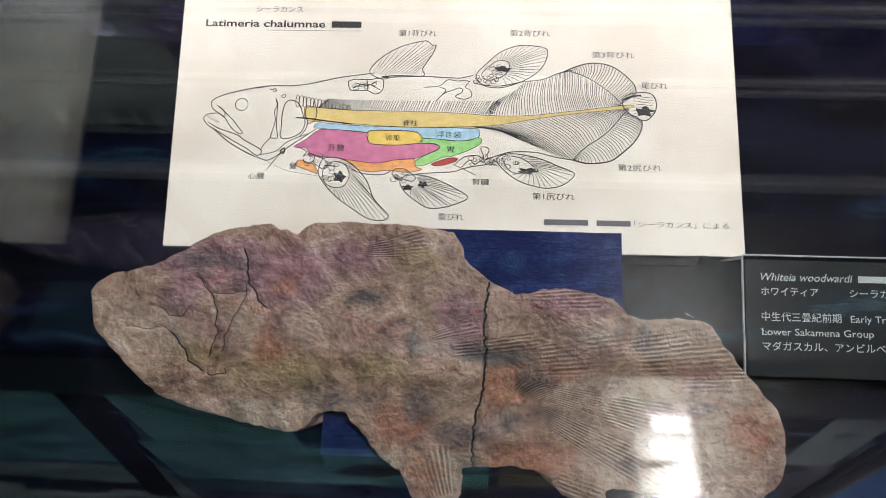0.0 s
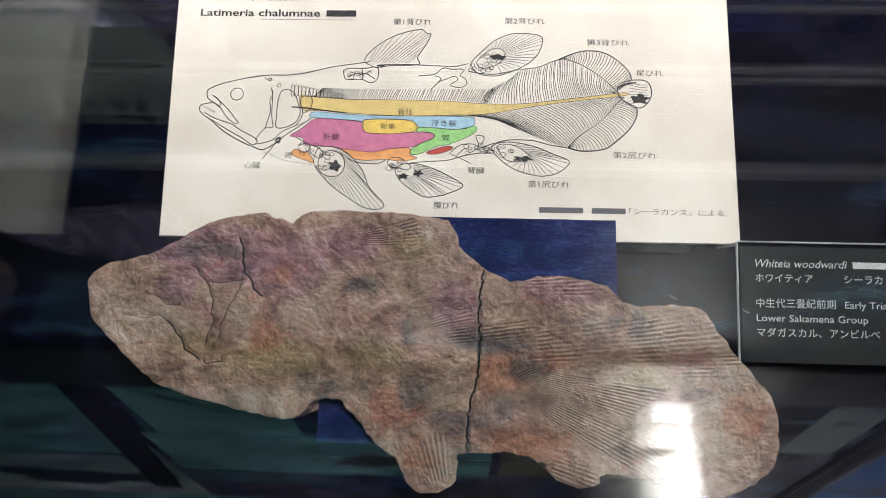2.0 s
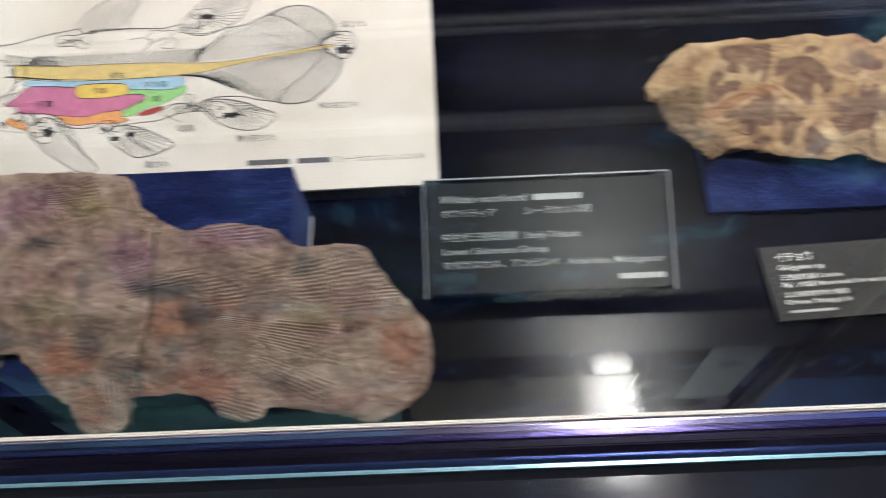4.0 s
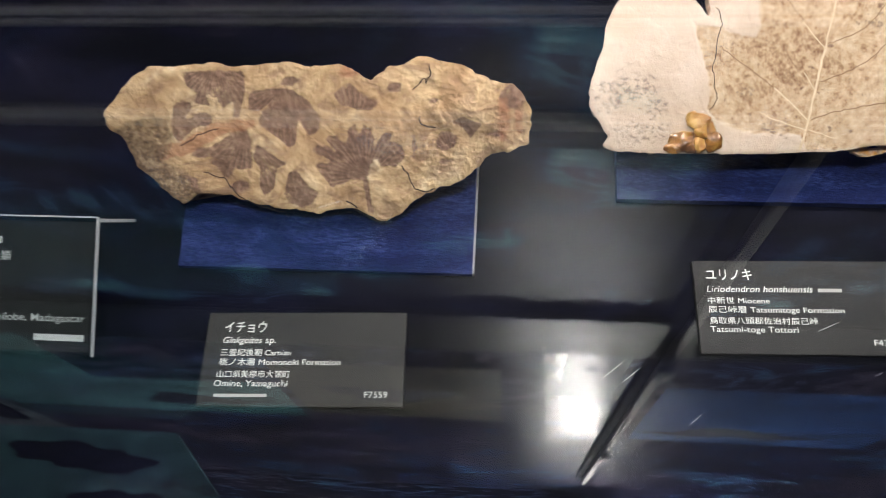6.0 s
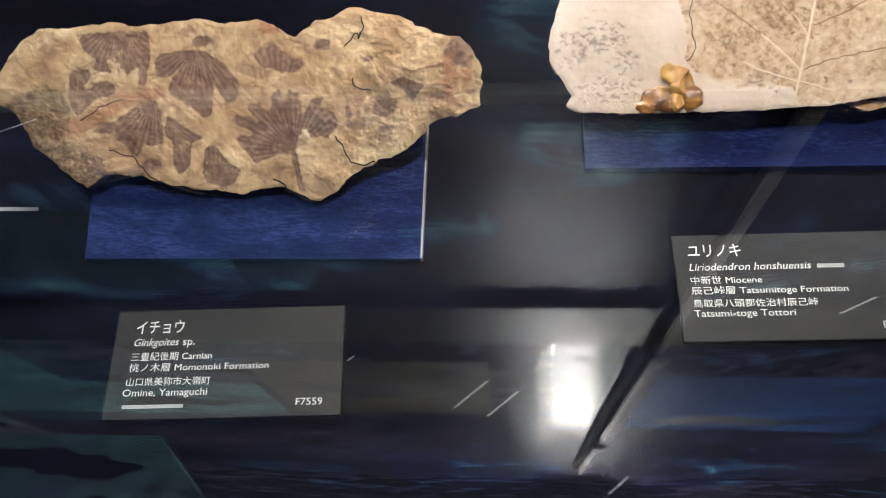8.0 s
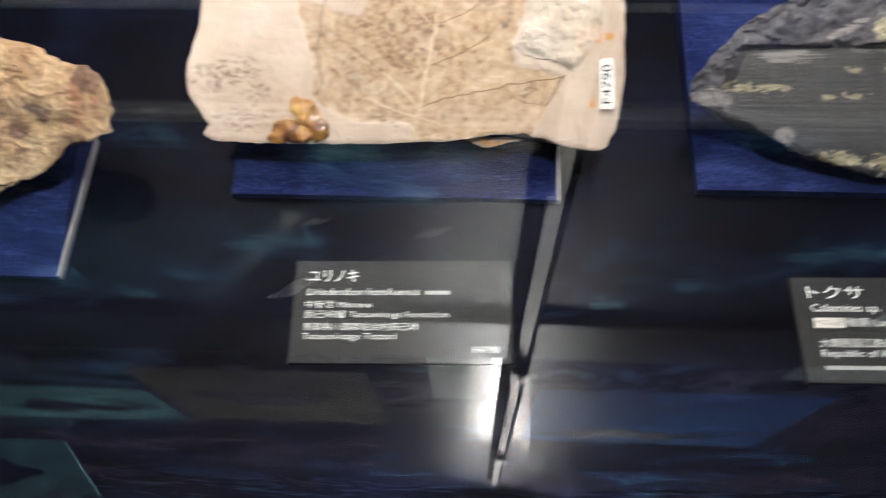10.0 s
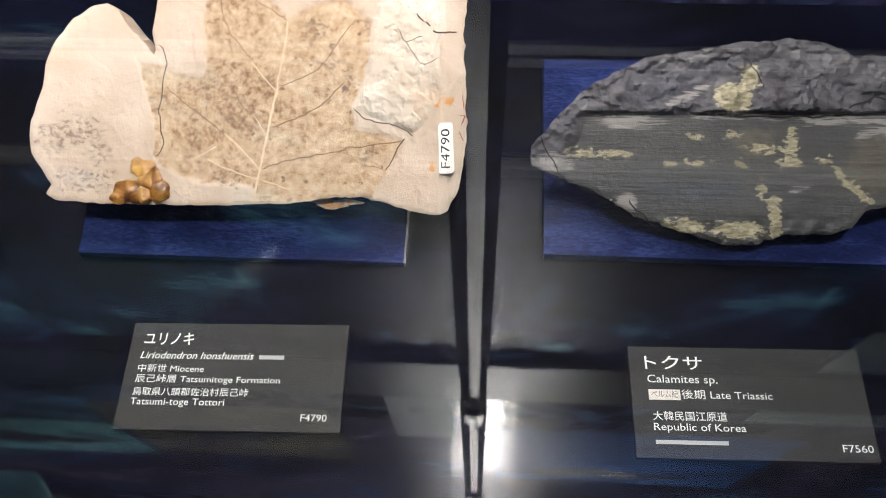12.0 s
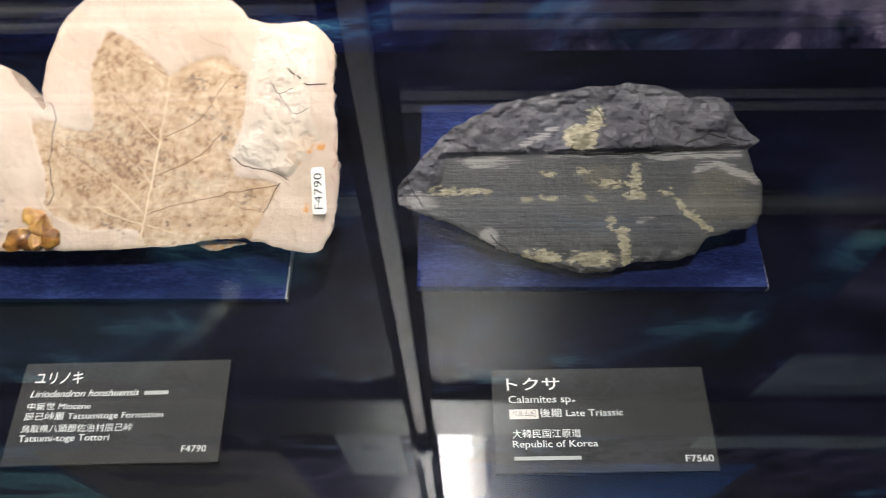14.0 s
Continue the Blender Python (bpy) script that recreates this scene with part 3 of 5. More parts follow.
def picture_on_wall(x0, x1, z0, z1, material, shapes, label, skew=0.0):
    """A picture panel on the wall with dark silhouettes printed on it."""
    m = Matrix.Translation((x0, WALL_Y - 0.0005, z0)) @ pose(0, 0, 0, 90)
    ob = thing("picture_panel", m, label, "picture panel", "picture panels on the wall")
    w, h = (x1 - x0) * 1000, (z1 - z0) * 1000
    part("panel", flat_shape([(0, 0), (w, 0), (w + skew, h), (skew, h)], 0.0005, 0.0003), material, ob)
    for s in shapes:
        part("silhouette", flat_shape([(p[0] * 1000, p[1] * 1000) for p in s], 0.0011, 0.0002), SHADE, ob, "dark printed silhouette")
    return ob


def frond(cx, cz, length, angle, leaves, spread=0.5):
    """A stem with side leaflets, as outlines."""
    out = []
    c, s = math.cos(angle), math.sin(angle)
    def at(a, b):
        return (cx + a * c - b * s, cz + a * s + b * c)
    out.append([at(0, -0.004), at(length, -0.002), at(length, 0.002), at(0, 0.004)])
    for i in range(leaves):
        a = length * (0.15 + 0.8 * i / leaves)
        for side in (-1, 1):
            l = length * spread * (1 - 0.6 * i / leaves)
            out.append([at(a, 0), at(a + l * 0.55, side * l * 0.35), at(a + l, side * l * 0.5), at(a + l * 0.5, side * l * 0.2)])
    return out


case_structure()
wall_and_room()
picture_on_wall(-0.66, -0.37, 1.25, 1.55, TEAL_GLOW, frond(0.03, 0.05, 0.30, 0.62, 9, 0.10), "teal picture panel with a dark feathery silhouette and an added glow")
picture_on_wall(-0.70, 0.0, 1.56, 1.84, TEAL_GLOW, [wave_shape(0.48, 0.16, 0.11, 0.045, 1.0)], "wide teal picture panel with a dark animal silhouette and an added glow")
strip = link_mesh("wall_strip", box(-0.035, 0.035, WALL_Y - 0.011, WALL_Y - 0.006, -0.44, 0.44, 0.002), plain("matt_black_frame", (0.005, 0.005, 0.006), 0.8, spec=0.1))
strip.matrix_basis = Matrix.Translation((-0.735, 0, 1.56)) @ pose(0, 0, 0, 0, -7.5, 0)
tagged(strip, "matt black leaning strip between the teal panels", "trim", kind="structure")
picture_on_wall(-1.30, -0.72, 1.28, 1.72, TEAL_GLOW, frond(0.30, 0.30, 0.24, -0.6, 6, 0.3), "teal picture panel with a dark shrimp silhouette and an added glow")
picture_on_wall(-1.30, -0.72, 1.75, 2.3, TEAL_DIM, [wave_shape(0.3, 0.2, 0.2, 0.07, 2.2)], "grey picture panel with a dark fish silhouette and an added glow")
picture_on_wall(1.12, 1.62, 0.97, 1.36, TEAL_DIM, frond(0.24, 0.10, 0.26, 2.35, 8, 0.36), "grey-teal picture panel with dark fern fronds and an added glow", -20)
picture_on_wall(0.73, 1.24, 1.47, 1.93, BLUE_GLOW, [wave_shape(0.2, 0.36, 0.16, 0.04, 0.4)], "deep blue seascape panel with an added glow")
picture_on_wall(0.02, 0.44, 1.40, 1.80, EARTH_GLOW, [wave_shape(0.2, 0.2, 0.12, 0.05, 3.0)], "dim earth-coloured landscape panel")
picture_on_wall(0.545, 0.645, 1.27, 1.56, TEAL_DIM, [wave_shape(0.05, 0.10, 0.02, 0.010, 1.7)], "small pale notice with a dark mark on the wall")


def cloud_film():
    """Film of teal spray and foliage fading into the dark; its glow is added."""
    n = Nodes("teal_cloud_film")
    f = n.noise(16, 8, 0.68, n.coords((1, 1.9, 1)), 0.9)
    g = n.noise(4.0, 3, 0.6)
    amount = n.math("MULTIPLY", f, n.grey(g, 0.35, 0.75))
    col = n.ramp(amount, ((0.18, (0.004, 0.006, 0.018)), (0.42, (0.03, 0.10, 0.20)), (0.62, (0.16, 0.45, 0.52)), (0.85, (0.45, 0.75, 0.78))))
    n.link(col, n.bsdf.inputs["Emission Color"])
    n.bsdf.inputs["Emission Strength"].default_value = 1.15
    n.bsdf.inputs["Coat Weight"].default_value = 1.0
    n.bsdf.inputs["Coat Roughness"].default_value = 0.09
    n.bsdf.inputs["Coat IOR"].default_value = 4.2
    return n.set(col, 0.4)


def ghost_film():
    n = Nodes("mottled_fish_film")
    f = n.noise(60, 7, 0.7, None, 0.8)
    col = n.ramp(f, ((0.25, (0.02, 0.015, 0.04)), (0.55, (0.14, 0.12, 0.2)), (0.85, (0.45, 0.44, 0.5))))
    # glow added so the pictures show as ghosts in the glass
    n.link(col, n.bsdf.inputs["Emission Color"])
    n.bsdf.inputs["Emission Strength"].default_value = 0.5
    return n.set(col, 0.5)


CLOUD, GHOST = cloud_film(), ghost_film()
picture_on_wall(0.13, 0.64, 0.545, 0.645, CLOUD, [], "dark blue strip with teal spray and an added glow")
picture_on_wall(0.735, 1.6, 0.30, 0.452, CLOUD, [], "dark blue strip with teal foliage and an added glow")
picture_on_wall(0.735, 1.6, 0.462, 0.524, CLOUD, [], "dark blue strip with teal spray and an added glow")
picture_on_wall(0.735, 1.10, 0.70, 1.06, CLOUD, [], "dark blue panel with teal trees and an added glow")
picture_on_wall(0.15, 0.63, 0.70, 1.06, CLOUD, [], "dark blue panel with faint clouds and an added glow")
grey_panel = picture_on_wall(-0.80, -0.232, 0.40, 0.592, glowing_surface("grey_green_film", (0.42, 0.50, 0.48), 0.5), [], "grey-green panel with a dark line of writing and a stone, with an added glow")
for i in range(12):
    bar("printed_bar", 300 + i * 21, 172, 8 + 3 * (i % 3), 11 + 4 * (i % 2), 0.0012, GREY_INK, grey_panel)
part("stone_picture", flat_shape(wave_shape(535, 75, 26, 40, 0.7, 4), 0.0012, 0.0004), GHOST, grey_panel, "purple-grey picture of a stone")
fish_film = picture_on_wall(-0.62, -0.36, 0.715, 0.885, BLACK, [], "dark panel with a dim picture of a fish head")
part("fish_picture", flat_shape(smooth_loop([(60, 75), (70, 50), (110, 30), (170, 25), (258, 20), (258, 120), (200, 128), (140, 122), (90, 105)], 4), 0.0012, 0.0004), GHOST, fish_film, "dim mottled fish head")


def hanging_panel():
    ob = thing("ceiling_panel", Matrix.Translation((0, 0, 2.05)) @ pose(0, 0, 0, 180), "teal ceiling panel with dark rounded silhouettes and an added glow", "ceiling panel")
    # same added glow as the wall prints
    part("panel", flat_shape([(-1300, -200), (-385, -200), (-170, 30), (120, 400), (-1300, 400)], 0, 0.02), TEAL_GLOW, ob)
    for s in (wave_shape(-0.62, -0.13, 0.17, 0.035, 0.3, 2), wave_shape(-0.47, -0.02, 0.12, 0.04, 1.3, 2)):
        part("silhouette", flat_shape([(p[0] * 1000, p[1] * 1000) for p in s], 0.0201, 0.0004), SHADE, ob, "dark printed silhouette")
    for x in (-1.2, -0.5):
        part("hanger", box(x, x + 0.008, 0.1, 0.108, -2.35, 0.0), STEEL, ob)


hanging_panel()


def tube_lamp():
    ob = thing("ceiling_lamp", pose(0.71, -0.14, 2.9), "bright white fluorescent tube hanging from the ceiling", "lamp")
    bm = bmesh.new()
    bmesh.ops.create_cone(bm, cap_ends=True, segments=20, radius1=0.07, radius2=0.07, depth=0.36, matrix=pose(0, 0, 0, 90))
    part("tube", bm, TUBE, ob, "glowing white tube", True)
    part("reflector", box(-0.12, 0.12, -0.2, 0.2, 0.093, 0.11, 0.004), plain("white_enamel", (0.8, 0.8, 0.78), 0.4), ob)
    for y in (-0.2, 0.185):
        part("end_cap", box(-0.08, 0.08, y, y + 0.015, -0.08, 0.093, 0.004), BLACK, ob)
    part("hanger", box(-0.006, 0.006, -0.006, 0.006, 0.11, 1.5), STEEL, ob)


tube_lamp()


# ---------- velvet supports ----------
def wedge(name, x0, x1, y0, y1, z0, slope, label):
    """A velvet-covered wedge: front lip z0 high, rising backwards."""
    ob = thing(name, pose((x0 + x1) / 2, y0, 0), label, "display support", "velvet supports")
    w, d = (x1 - x0) / 2, y1 - y0
    bm = prism([(0, 0.0), (0, z0), (d, z0 + slope * d), (d, 0.0)], -w, w)
    bmesh.ops.subdivide_edges(bm, edges=bm.edges[:], cuts=10, use_grid_fill=True)
    for v in bm.verts:
        if v.co.z > 0.001:
            v.co.z += 0.0006 * noise.noise(v.co * 60)
            v.co.x += 0.0004 * noise.noise(v.co * 90 + Vector((3, 1, 2)))
    part("velvet_cover", bm, VELVET, ob, "", False)
    part("pale_edge", box(w, w + 0.0009, 0.0, d, 0, 0.004), plain("board_edge", (0.35, 0.35, 0.37), 0.8), ob, "pale cut board edge")
    return ob


FISH_A, FISH_C = 0.0619, 0.2949
GK_A, GK_C = -0.0086, 0.6967
LIR_A, LIR_C = -0.0139, 0.5487
CAL_A, CAL_C = -0.0214, 0.5815


def on_plane(x0, y0, a, c):
    return pose(x0, y0, a + c * y0, math.degrees(math.atan(c)))


def ped_fish(y):
    return 0.026 + 0.27 * (y + 0.095)


def ped_gk(y):
    return 0.003 + 0.20 * (y - 0.011)


def ped_lir(y):
    return 0.004 + 0.14 * (y - 0.055)


def ped_cal(y):
    return 0.005 + 0.05 * (y - 0.061)


wedge("velvet_support", -0.118, 0.034, -0.095, 0.02, 0.026, 0.27, "dark blue velvet support block under the fish fossil")
wedge("velvet_support", 0.277, 0.430, 0.011, 0.085, 0.003, 0.20, "blue velvet wedge under the tan shale slab")
wedge("velvet_support", 0.503, 0.656, 0.055, 0.150, 0.004, 0.14, "blue velvet wedge under the cream leaf slab")
wedge("velvet_support", 0.720, 0.889, 0.061, 0.170, 0.005, 0.05, "dark blue velvet board under the slate slab")

# ---------- the fish fossil ----------
FISH = [(-211, 34), (-210, 43), (-201, 50), (-179, 55), (-157, 69), (-151, 73), (-122, 78), (-107, 73), (-100, 79), (-64, 80), (-25, 76), (-20, 63), (-10, 54), (8, 44), (23, 47), (36, 47), (57, 42), (64, 35), (77, 33), (101, 33), (108, 25), (121, 7), (132, -5), (137, -16), (137, -35), (131, -47), (109, -59), (93, -55), (55, -49), (52, -54), (41, -56), (31, -53), (24, -45), (11, -41), (-12, -42), (-18, -44), (-18, -54), (-24, -60), (-34, -61), (-42, -56), (-47, -45), (-58, -38), (-76, -18), (-89, -19), (-96, -26), (-107, -28), (-139, -21), (-171, -12), (-200, 13), (-208, 22)]
HEAD_LINES = [[(-159, 50), (-155, 46), (-149, 39), (-146, 33), (-145, 24), (-144, 19), (-146, 13), (-147, 6)], [(-134, 64), (-132, 57), (-131, 48), (-127, 42), (-123, 36), (-119, 33)],
              [(-131, 52), (-131, 41), (-133, 33), (-137, 25), (-140, 16), (-140, 10)], [(-168, 19), (-160, 11), (-156, 5), (-149, 0)], [(-147, -1), (-142, -1.5), (-138, -0.5), (-138.6, 2)],
              [(-177, 33), (-171, 29), (-164, 27), (-159, 31)], [(-149, 40), (-140, 40), (-130, 42)], [(-192, 22), (-180, 21), (-171, 22), (-162, 14)]]
SEAM_WIDTHS = (0.5, 0.9, 0.35, 0.8, 0.5, 0.35, 0.3, 0.25)
# ribbed patches: two edge lines that the ribs run between, and how many ribs
RIBS = (((-74, 67), (-40, 78), (-74, 61), (-39, 61), 8), ((-36, 24), (-17, 34), (-36, 18), (-8, 23), 6), ((19, 18), (64, 26), (19, 2), (65, 5), 8), ((64, 23), (108, 31), (65, 3), (121, 6), 10),
        ((90, 10), (123, 11), (90, -4), (123, -2), 7), ((7, -4), (98, -34), (3, 2), (78, -8), 10), ((16, -18), (70, -50), (6, -6), (98, -40), 9), ((-46, -34), (-34, -56), (-22, -34), (-20, -56), 8),
        ((27, -50), (46, -57), (32, -42), (54, -48), 5), ((15, 46), (38, 49), (18, 36), (62, 37), 6), ((-22, 18), (19, 25), (-22, 10), (19, 15), 5))


def ribbing(u, v):
    """The rib's phase and strength at a place."""
    best, phase = 0.0, 0.0
    for k, (a0, a1, b0, b1, n) in enumerate(RIBS):
        da = ((a1[0] - a0[0]) * (v - a0[1]) - (a1[1] - a0[1]) * (u - a0[0])) / math.dist(a0, a1)
        db = ((b1[0] - b0[0]) * (v - b0[1]) - (b1[1] - b0[1]) * (u - b0[0])) / math.dist(b0, b1)
        if abs(db - da) < 1e-3:
            continue
        t = da / (da - db)
        mx, my = (a0[0] + b0[0]) / 2, (a0[1] + b0[1]) / 2
        dx, dy = (a1[0] + b1[0]) / 2 - mx, (a1[1] + b1[1]) / 2 - my
        s = ((u - mx) * dx + (v - my) * dy) / (dx * dx + dy * dy)
        w = max(0.0, min(1.0, min(s, 1 - s) * 6 + 0.3)) * max(0.0, min(1.0, min(t, 1 - t) * 5 + 0.4))
        if w > best:
            best, phase = w, t * n + k
    return phase, best


CRACK = [[(-5.5, 50), (-8, 38), (-7.4, 24), (-7.7, 4), (-8.8, -8), (-11, -18), (-12.6, -32), (-11.8, -42)]]


def fish_relief(u, v):
    h = 1.2 * fbm(u, v, 30, 1.0, 3) + 0.30 * fbm(u, v, 5, 3.0, 4) + 0.22 * fbm(u, v, 2.2, 5.0, 3)
    h += 1.8 * terrace(fbm(u, 1.6 * v, 24, 6.0, 4), 3.0) + 0.9 * terrace(fbm(u + 30, v, 9, 2.0, 3), 2.2)
    d = min(seg_dist(u, v, ln[i], ln[i + 1]) for ln in HEAD_LINES for i in range(len(ln) - 1))
    h -= 1.5 * math.exp(-(d / 1.4) ** 2)
    h += 2.2 * math.exp(-((u + 166) / 12) ** 2 - ((v - 40) / 8) ** 2)
    h += 2.4 * math.exp(-((u + 135) / 10) ** 2 - ((v - 30) / 12) ** 2)
    h += 1.2 * math.exp(-((v - 12) / 26) ** 2)
    phase, amount = ribbing(u, v)
    h += 0.22 * amount * math.sin(2 * math.pi * phase)
    dc = min(seg_dist(u, v, CRACK[0][i], CRACK[0][i + 1]) for i in range(len(CRACK[0]) - 1))
    return h - 2.2 * math.exp(-(dc / 0.9) ** 2)


def blobs(*spots):
    return lambda u, v: min(blob(u, v, *b) for b in spots)


fish = specimen("fish_fossil", FISH, on_plane(-0.03, -0.06, FISH_A, FISH_C), 1.25, fish_relief, 9.0, ped_fish, FISHSTONE,
                {"violet": blobs((-140, 55, 45, 16), (-107, 50, 22, 18), (-165, 38, 12, 8), (-75, 62, 22, 10), (-20, 30, 14, 14), (35, 40, 24, 7)),
                 "ochre": blobs((-112, 2, 32, 10), (-60, 6, 26, 10), (-150, 8, 16, 8), (80, -4, 22, 9), (-45, 60, 14, 8)),
                 "rust": blobs((-118, 14, 9, 10), (-126, 31, 4, 3), (4, -4, 14, 12), (30, 3, 13, 4), (15, -36, 24, 8), (122, -20, 10, 14), (-36, -46, 10, 10), (-50, -20, 14, 10), (-110, 44, 10, 6)),
                 "dark": blobs((-43, 17, 6, 16), (-4, 13, 18, 6), (17, 0, 12, 6), (6, -19, 10, 8), (-19, -27, 9, 6), (-40, -13, 7, 7), (-80, -12, 20, 6), (-150, 57, 18, 5), (72, 26, 5, 8), (-66, 40, 9, 6)),
                 "pale": blobs((-172, 14, 22, 12), (-195, 24, 12, 18), (-130, 22, 10, 12), (-98, 28, 12, 8), (-23, -14, 12, 9), (98, 22, 22, 14), (90, -28, 34, 16), (-110, -18, 24, 7), (118, 4, 14, 18), (40, -20, 16, 8)),
                 "rib_phase": lambda u, v: ribbing(u, v)[0], "rib_amount": lambda u, v: ribbing(u, v)[1]},
                "mottled brown fossil fish slab with a vertical crack and ribbed tail", "fossil", 1.0, 0.62, smooth=False)


def wiggle(ln, amount, per=8, scale=4.0):
    pts = smooth_loop(ln, per, False)
    return [(p.x + amount * fbm(p.x, p.y, scale, 2.0, 3), p.y + amount * fbm(p.x, p.y, scale, 8.0, 3)) for p in pts]


# near-black ribbons paint the shade inside cracks, seams and splits
DARK_GAP = plain("crack_shadow_gap", (0.012, 0.009, 0.008), 0.9)
part("crack", strokes([(wiggle(CRACK[0], 1.6, 12, 3.0), 1.05)], 1.0, lambda u, v: (fish_relief(u, v) + 1.3) / 1000), DARK_GAP, fish, "narrow dark crack")
each_stroke("bone_seam", [(wiggle(ln, 1.2), w) for ln, w in zip(HEAD_LINES, SEAM_WIDTHS)], lambda u, v: (fish_relief(u, v) + 0.6) / 1000, DARK_GAP, fish, "dark seam between skull bones")

# ---------- the tan slab with fan leaves ----------
GINKGO = [(-100, 19), (-89, 33), (-77, 42), (-71, 44), (-64, 43), (-43, 46), (-31, 44), (-14, 45), (-3, 46), (6, 44), (22, 45), (32, 41), (38, 38), (48, 44), (55, 45), (62, 49), (70, 48), (84, 44), (97, 38), (108, 36), (114, 30), (117, 22), (116, 8), (106, 4), (95, 0), (85, -10), (70, -16), (58, -23), (46, -33), (36, -29), (25, -26), (11, -29), (-3, -27), (-20, -25), (-34, -21), (-51, -20), (-60, -25), (-68, -20), (-75, -13), (-84, -7), (-91, 6), (-97, 12)]
LEAVES = (      # outline and root of each fan leaf print
    ([(-24, 28), (-20, 32), (-13.5, 33.5), (-5, 33), (2.6, 30.5), (8.7, 25), (12.8, 18), (10.7, 12), (6, 9.6), (4.5, 13), (1.5, 18), (-0.2, 6), (-3.5, 4.5), (-7, 7), (-12, 10.7), (-18, 14.4), (-19, 18), (-14, 24.6), (-20, 21.6), (-23.5, 22)], (-5, 35)),
    ([(8.5, 2.9), (10.5, 5.4), (15.5, 5.4), (19.8, 3), (15.6, 8.4), (17, 11), (20.7, 10.3), (26, 5), (27, 14.5), (30, 15.7), (32.5, 12.7), (34.5, 15.7), (38.8, 15), (40, 8.5), (40.5, 6), (46, 12.8), (49, 12.2), (48, 8.6), (54, 6.2), (55, 2.6), (54.6, -1),
      (49, -4.7), (44, -4.7), (40.3, -1), (37.7, -6), (36.4, -9.7), (38.6, -23), (39.8, -28), (37.3, -29.5), (35.5, -23), (34, -11), (27.6, -12), (18.6, -16), (16, -13.6), (10, -6), (9, -3.8), (16.5, -2.5)], (35.5, -10)),
    ([(-58, 41), (-41, 42), (-26, 41), (-25, 32), (-28, 19), (-33, 18), (-31.6, 26), (-37, 23), (-40, 29), (-45, 30), (-43, 24), (-52, 25), (-50, 31), (-55, 33.6)], (-40, 46)),
    ([(-64, 19), (-62.5, 24), (-58, 26.4), (-54, 26), (-53.6, 23), (-56.5, 18), (-47, 21.6), (-43, 19), (-44, 15.5), (-53, 12.4), (-58.5, 7.5), (-61, 5.6), (-64, 10.5)], (-62, 6)),
    ([(-46, 2), (-40, 7), (-32, 12), (-25, 13), (-22.5, 6), (-23, -6.5), (-28, -8), (-32, -6.6), (-36.5, -14), (-41, -6.6)], (-25, 14)),
    ([(-20, 6), (-12.5, 1), (-5, -4), (-10, -6.4), (-10.7, -14), (-13.5, -19), (-17, -20), (-19.7, -14), (-18, -9), (-22, 0)], (-22, 6)),
    ([(-4, -9), (1, -7), (4.7, -13.7), (11, -18.6), (8, -23.6), (3, -26), (-3.4, -24), (-5.7, -19)], (0, -26)),
    ([(-62.5, -10.6), (-52, -11.7), (-50, -19), (-55.6, -24), (-59, -18)], (-52, -24)),
    ([(19, 31), (27.6, 36), (32.4, 32), (41, 27.6), (41, 23), (33.4, 23), (22.4, 26)], (30, 10)),
    ([(79, 18), (84.5, 20), (94, 18), (92, 14.7), (88, 10), (84.5, 16)], (80, 0)))
LEAF_SPOTS = ((-2, 37, 5, 2.2), (50, 34, 3.5, 2.5), (76, 8.7, 5.5, 4.5), (101, 12.4, 5, 1.5), (78, -1.5, 5, 1.3), (70, 28, 5, 1.6), (-50, 1, 5, 3), (-40, -3, 6, 2), (-30, -16, 5, 3), (60, 6, 1.5, 5), (108, 30, 6, 6), (-32, 36, 4, 2))


def fan_dist(u, v):
    best, ang = 99.0, 0.0
    for outline, root in LEAVES:
        x, y = outline[0]
        if math.hypot(u - x, v - y) > 75:
            continue
        e = poly_dist(u, v, outline)
        if e < best:
            best, ang = e, math.atan2(v - root[1], u - root[0])
    for spot in LEAF_SPOTS:
        best = min(best, blob(u, v, *spot))
    return best, ang


def gk_relief(u, v):
    h = 0.9 * fbm(u, v, 40, 2.0, 3) + 0.16 * fbm(u, v, 5, 4.0, 4) + 0.09 * fbm(u, v, 1.8, 6.0, 3)
    h += 0.9 * terrace(fbm(u + 0.6 * v, 1.5 * v, 30, 9.0, 4), 3.0) + 0.25 * terrace(fbm(u, v + 9, 11, 5.0, 3), 2.0)
    h += 0.1 * max(-1.0, min(1.0, fan_dist(u, v)[0] / 1.0))
    h += 1.0 * terrace(fbm(u, v, 9, 3.3, 3), 2.0) * max(0, min(1, (u - 40) / 30))
    h += 2.6 * math.exp(-((u - 85) / 26) ** 2 - ((v - 26) / 18) ** 2)
    h -= 5.0 * max(0, (-72 - u) / 28) * max(0, min(1, (18 - v) / 14))
    return h


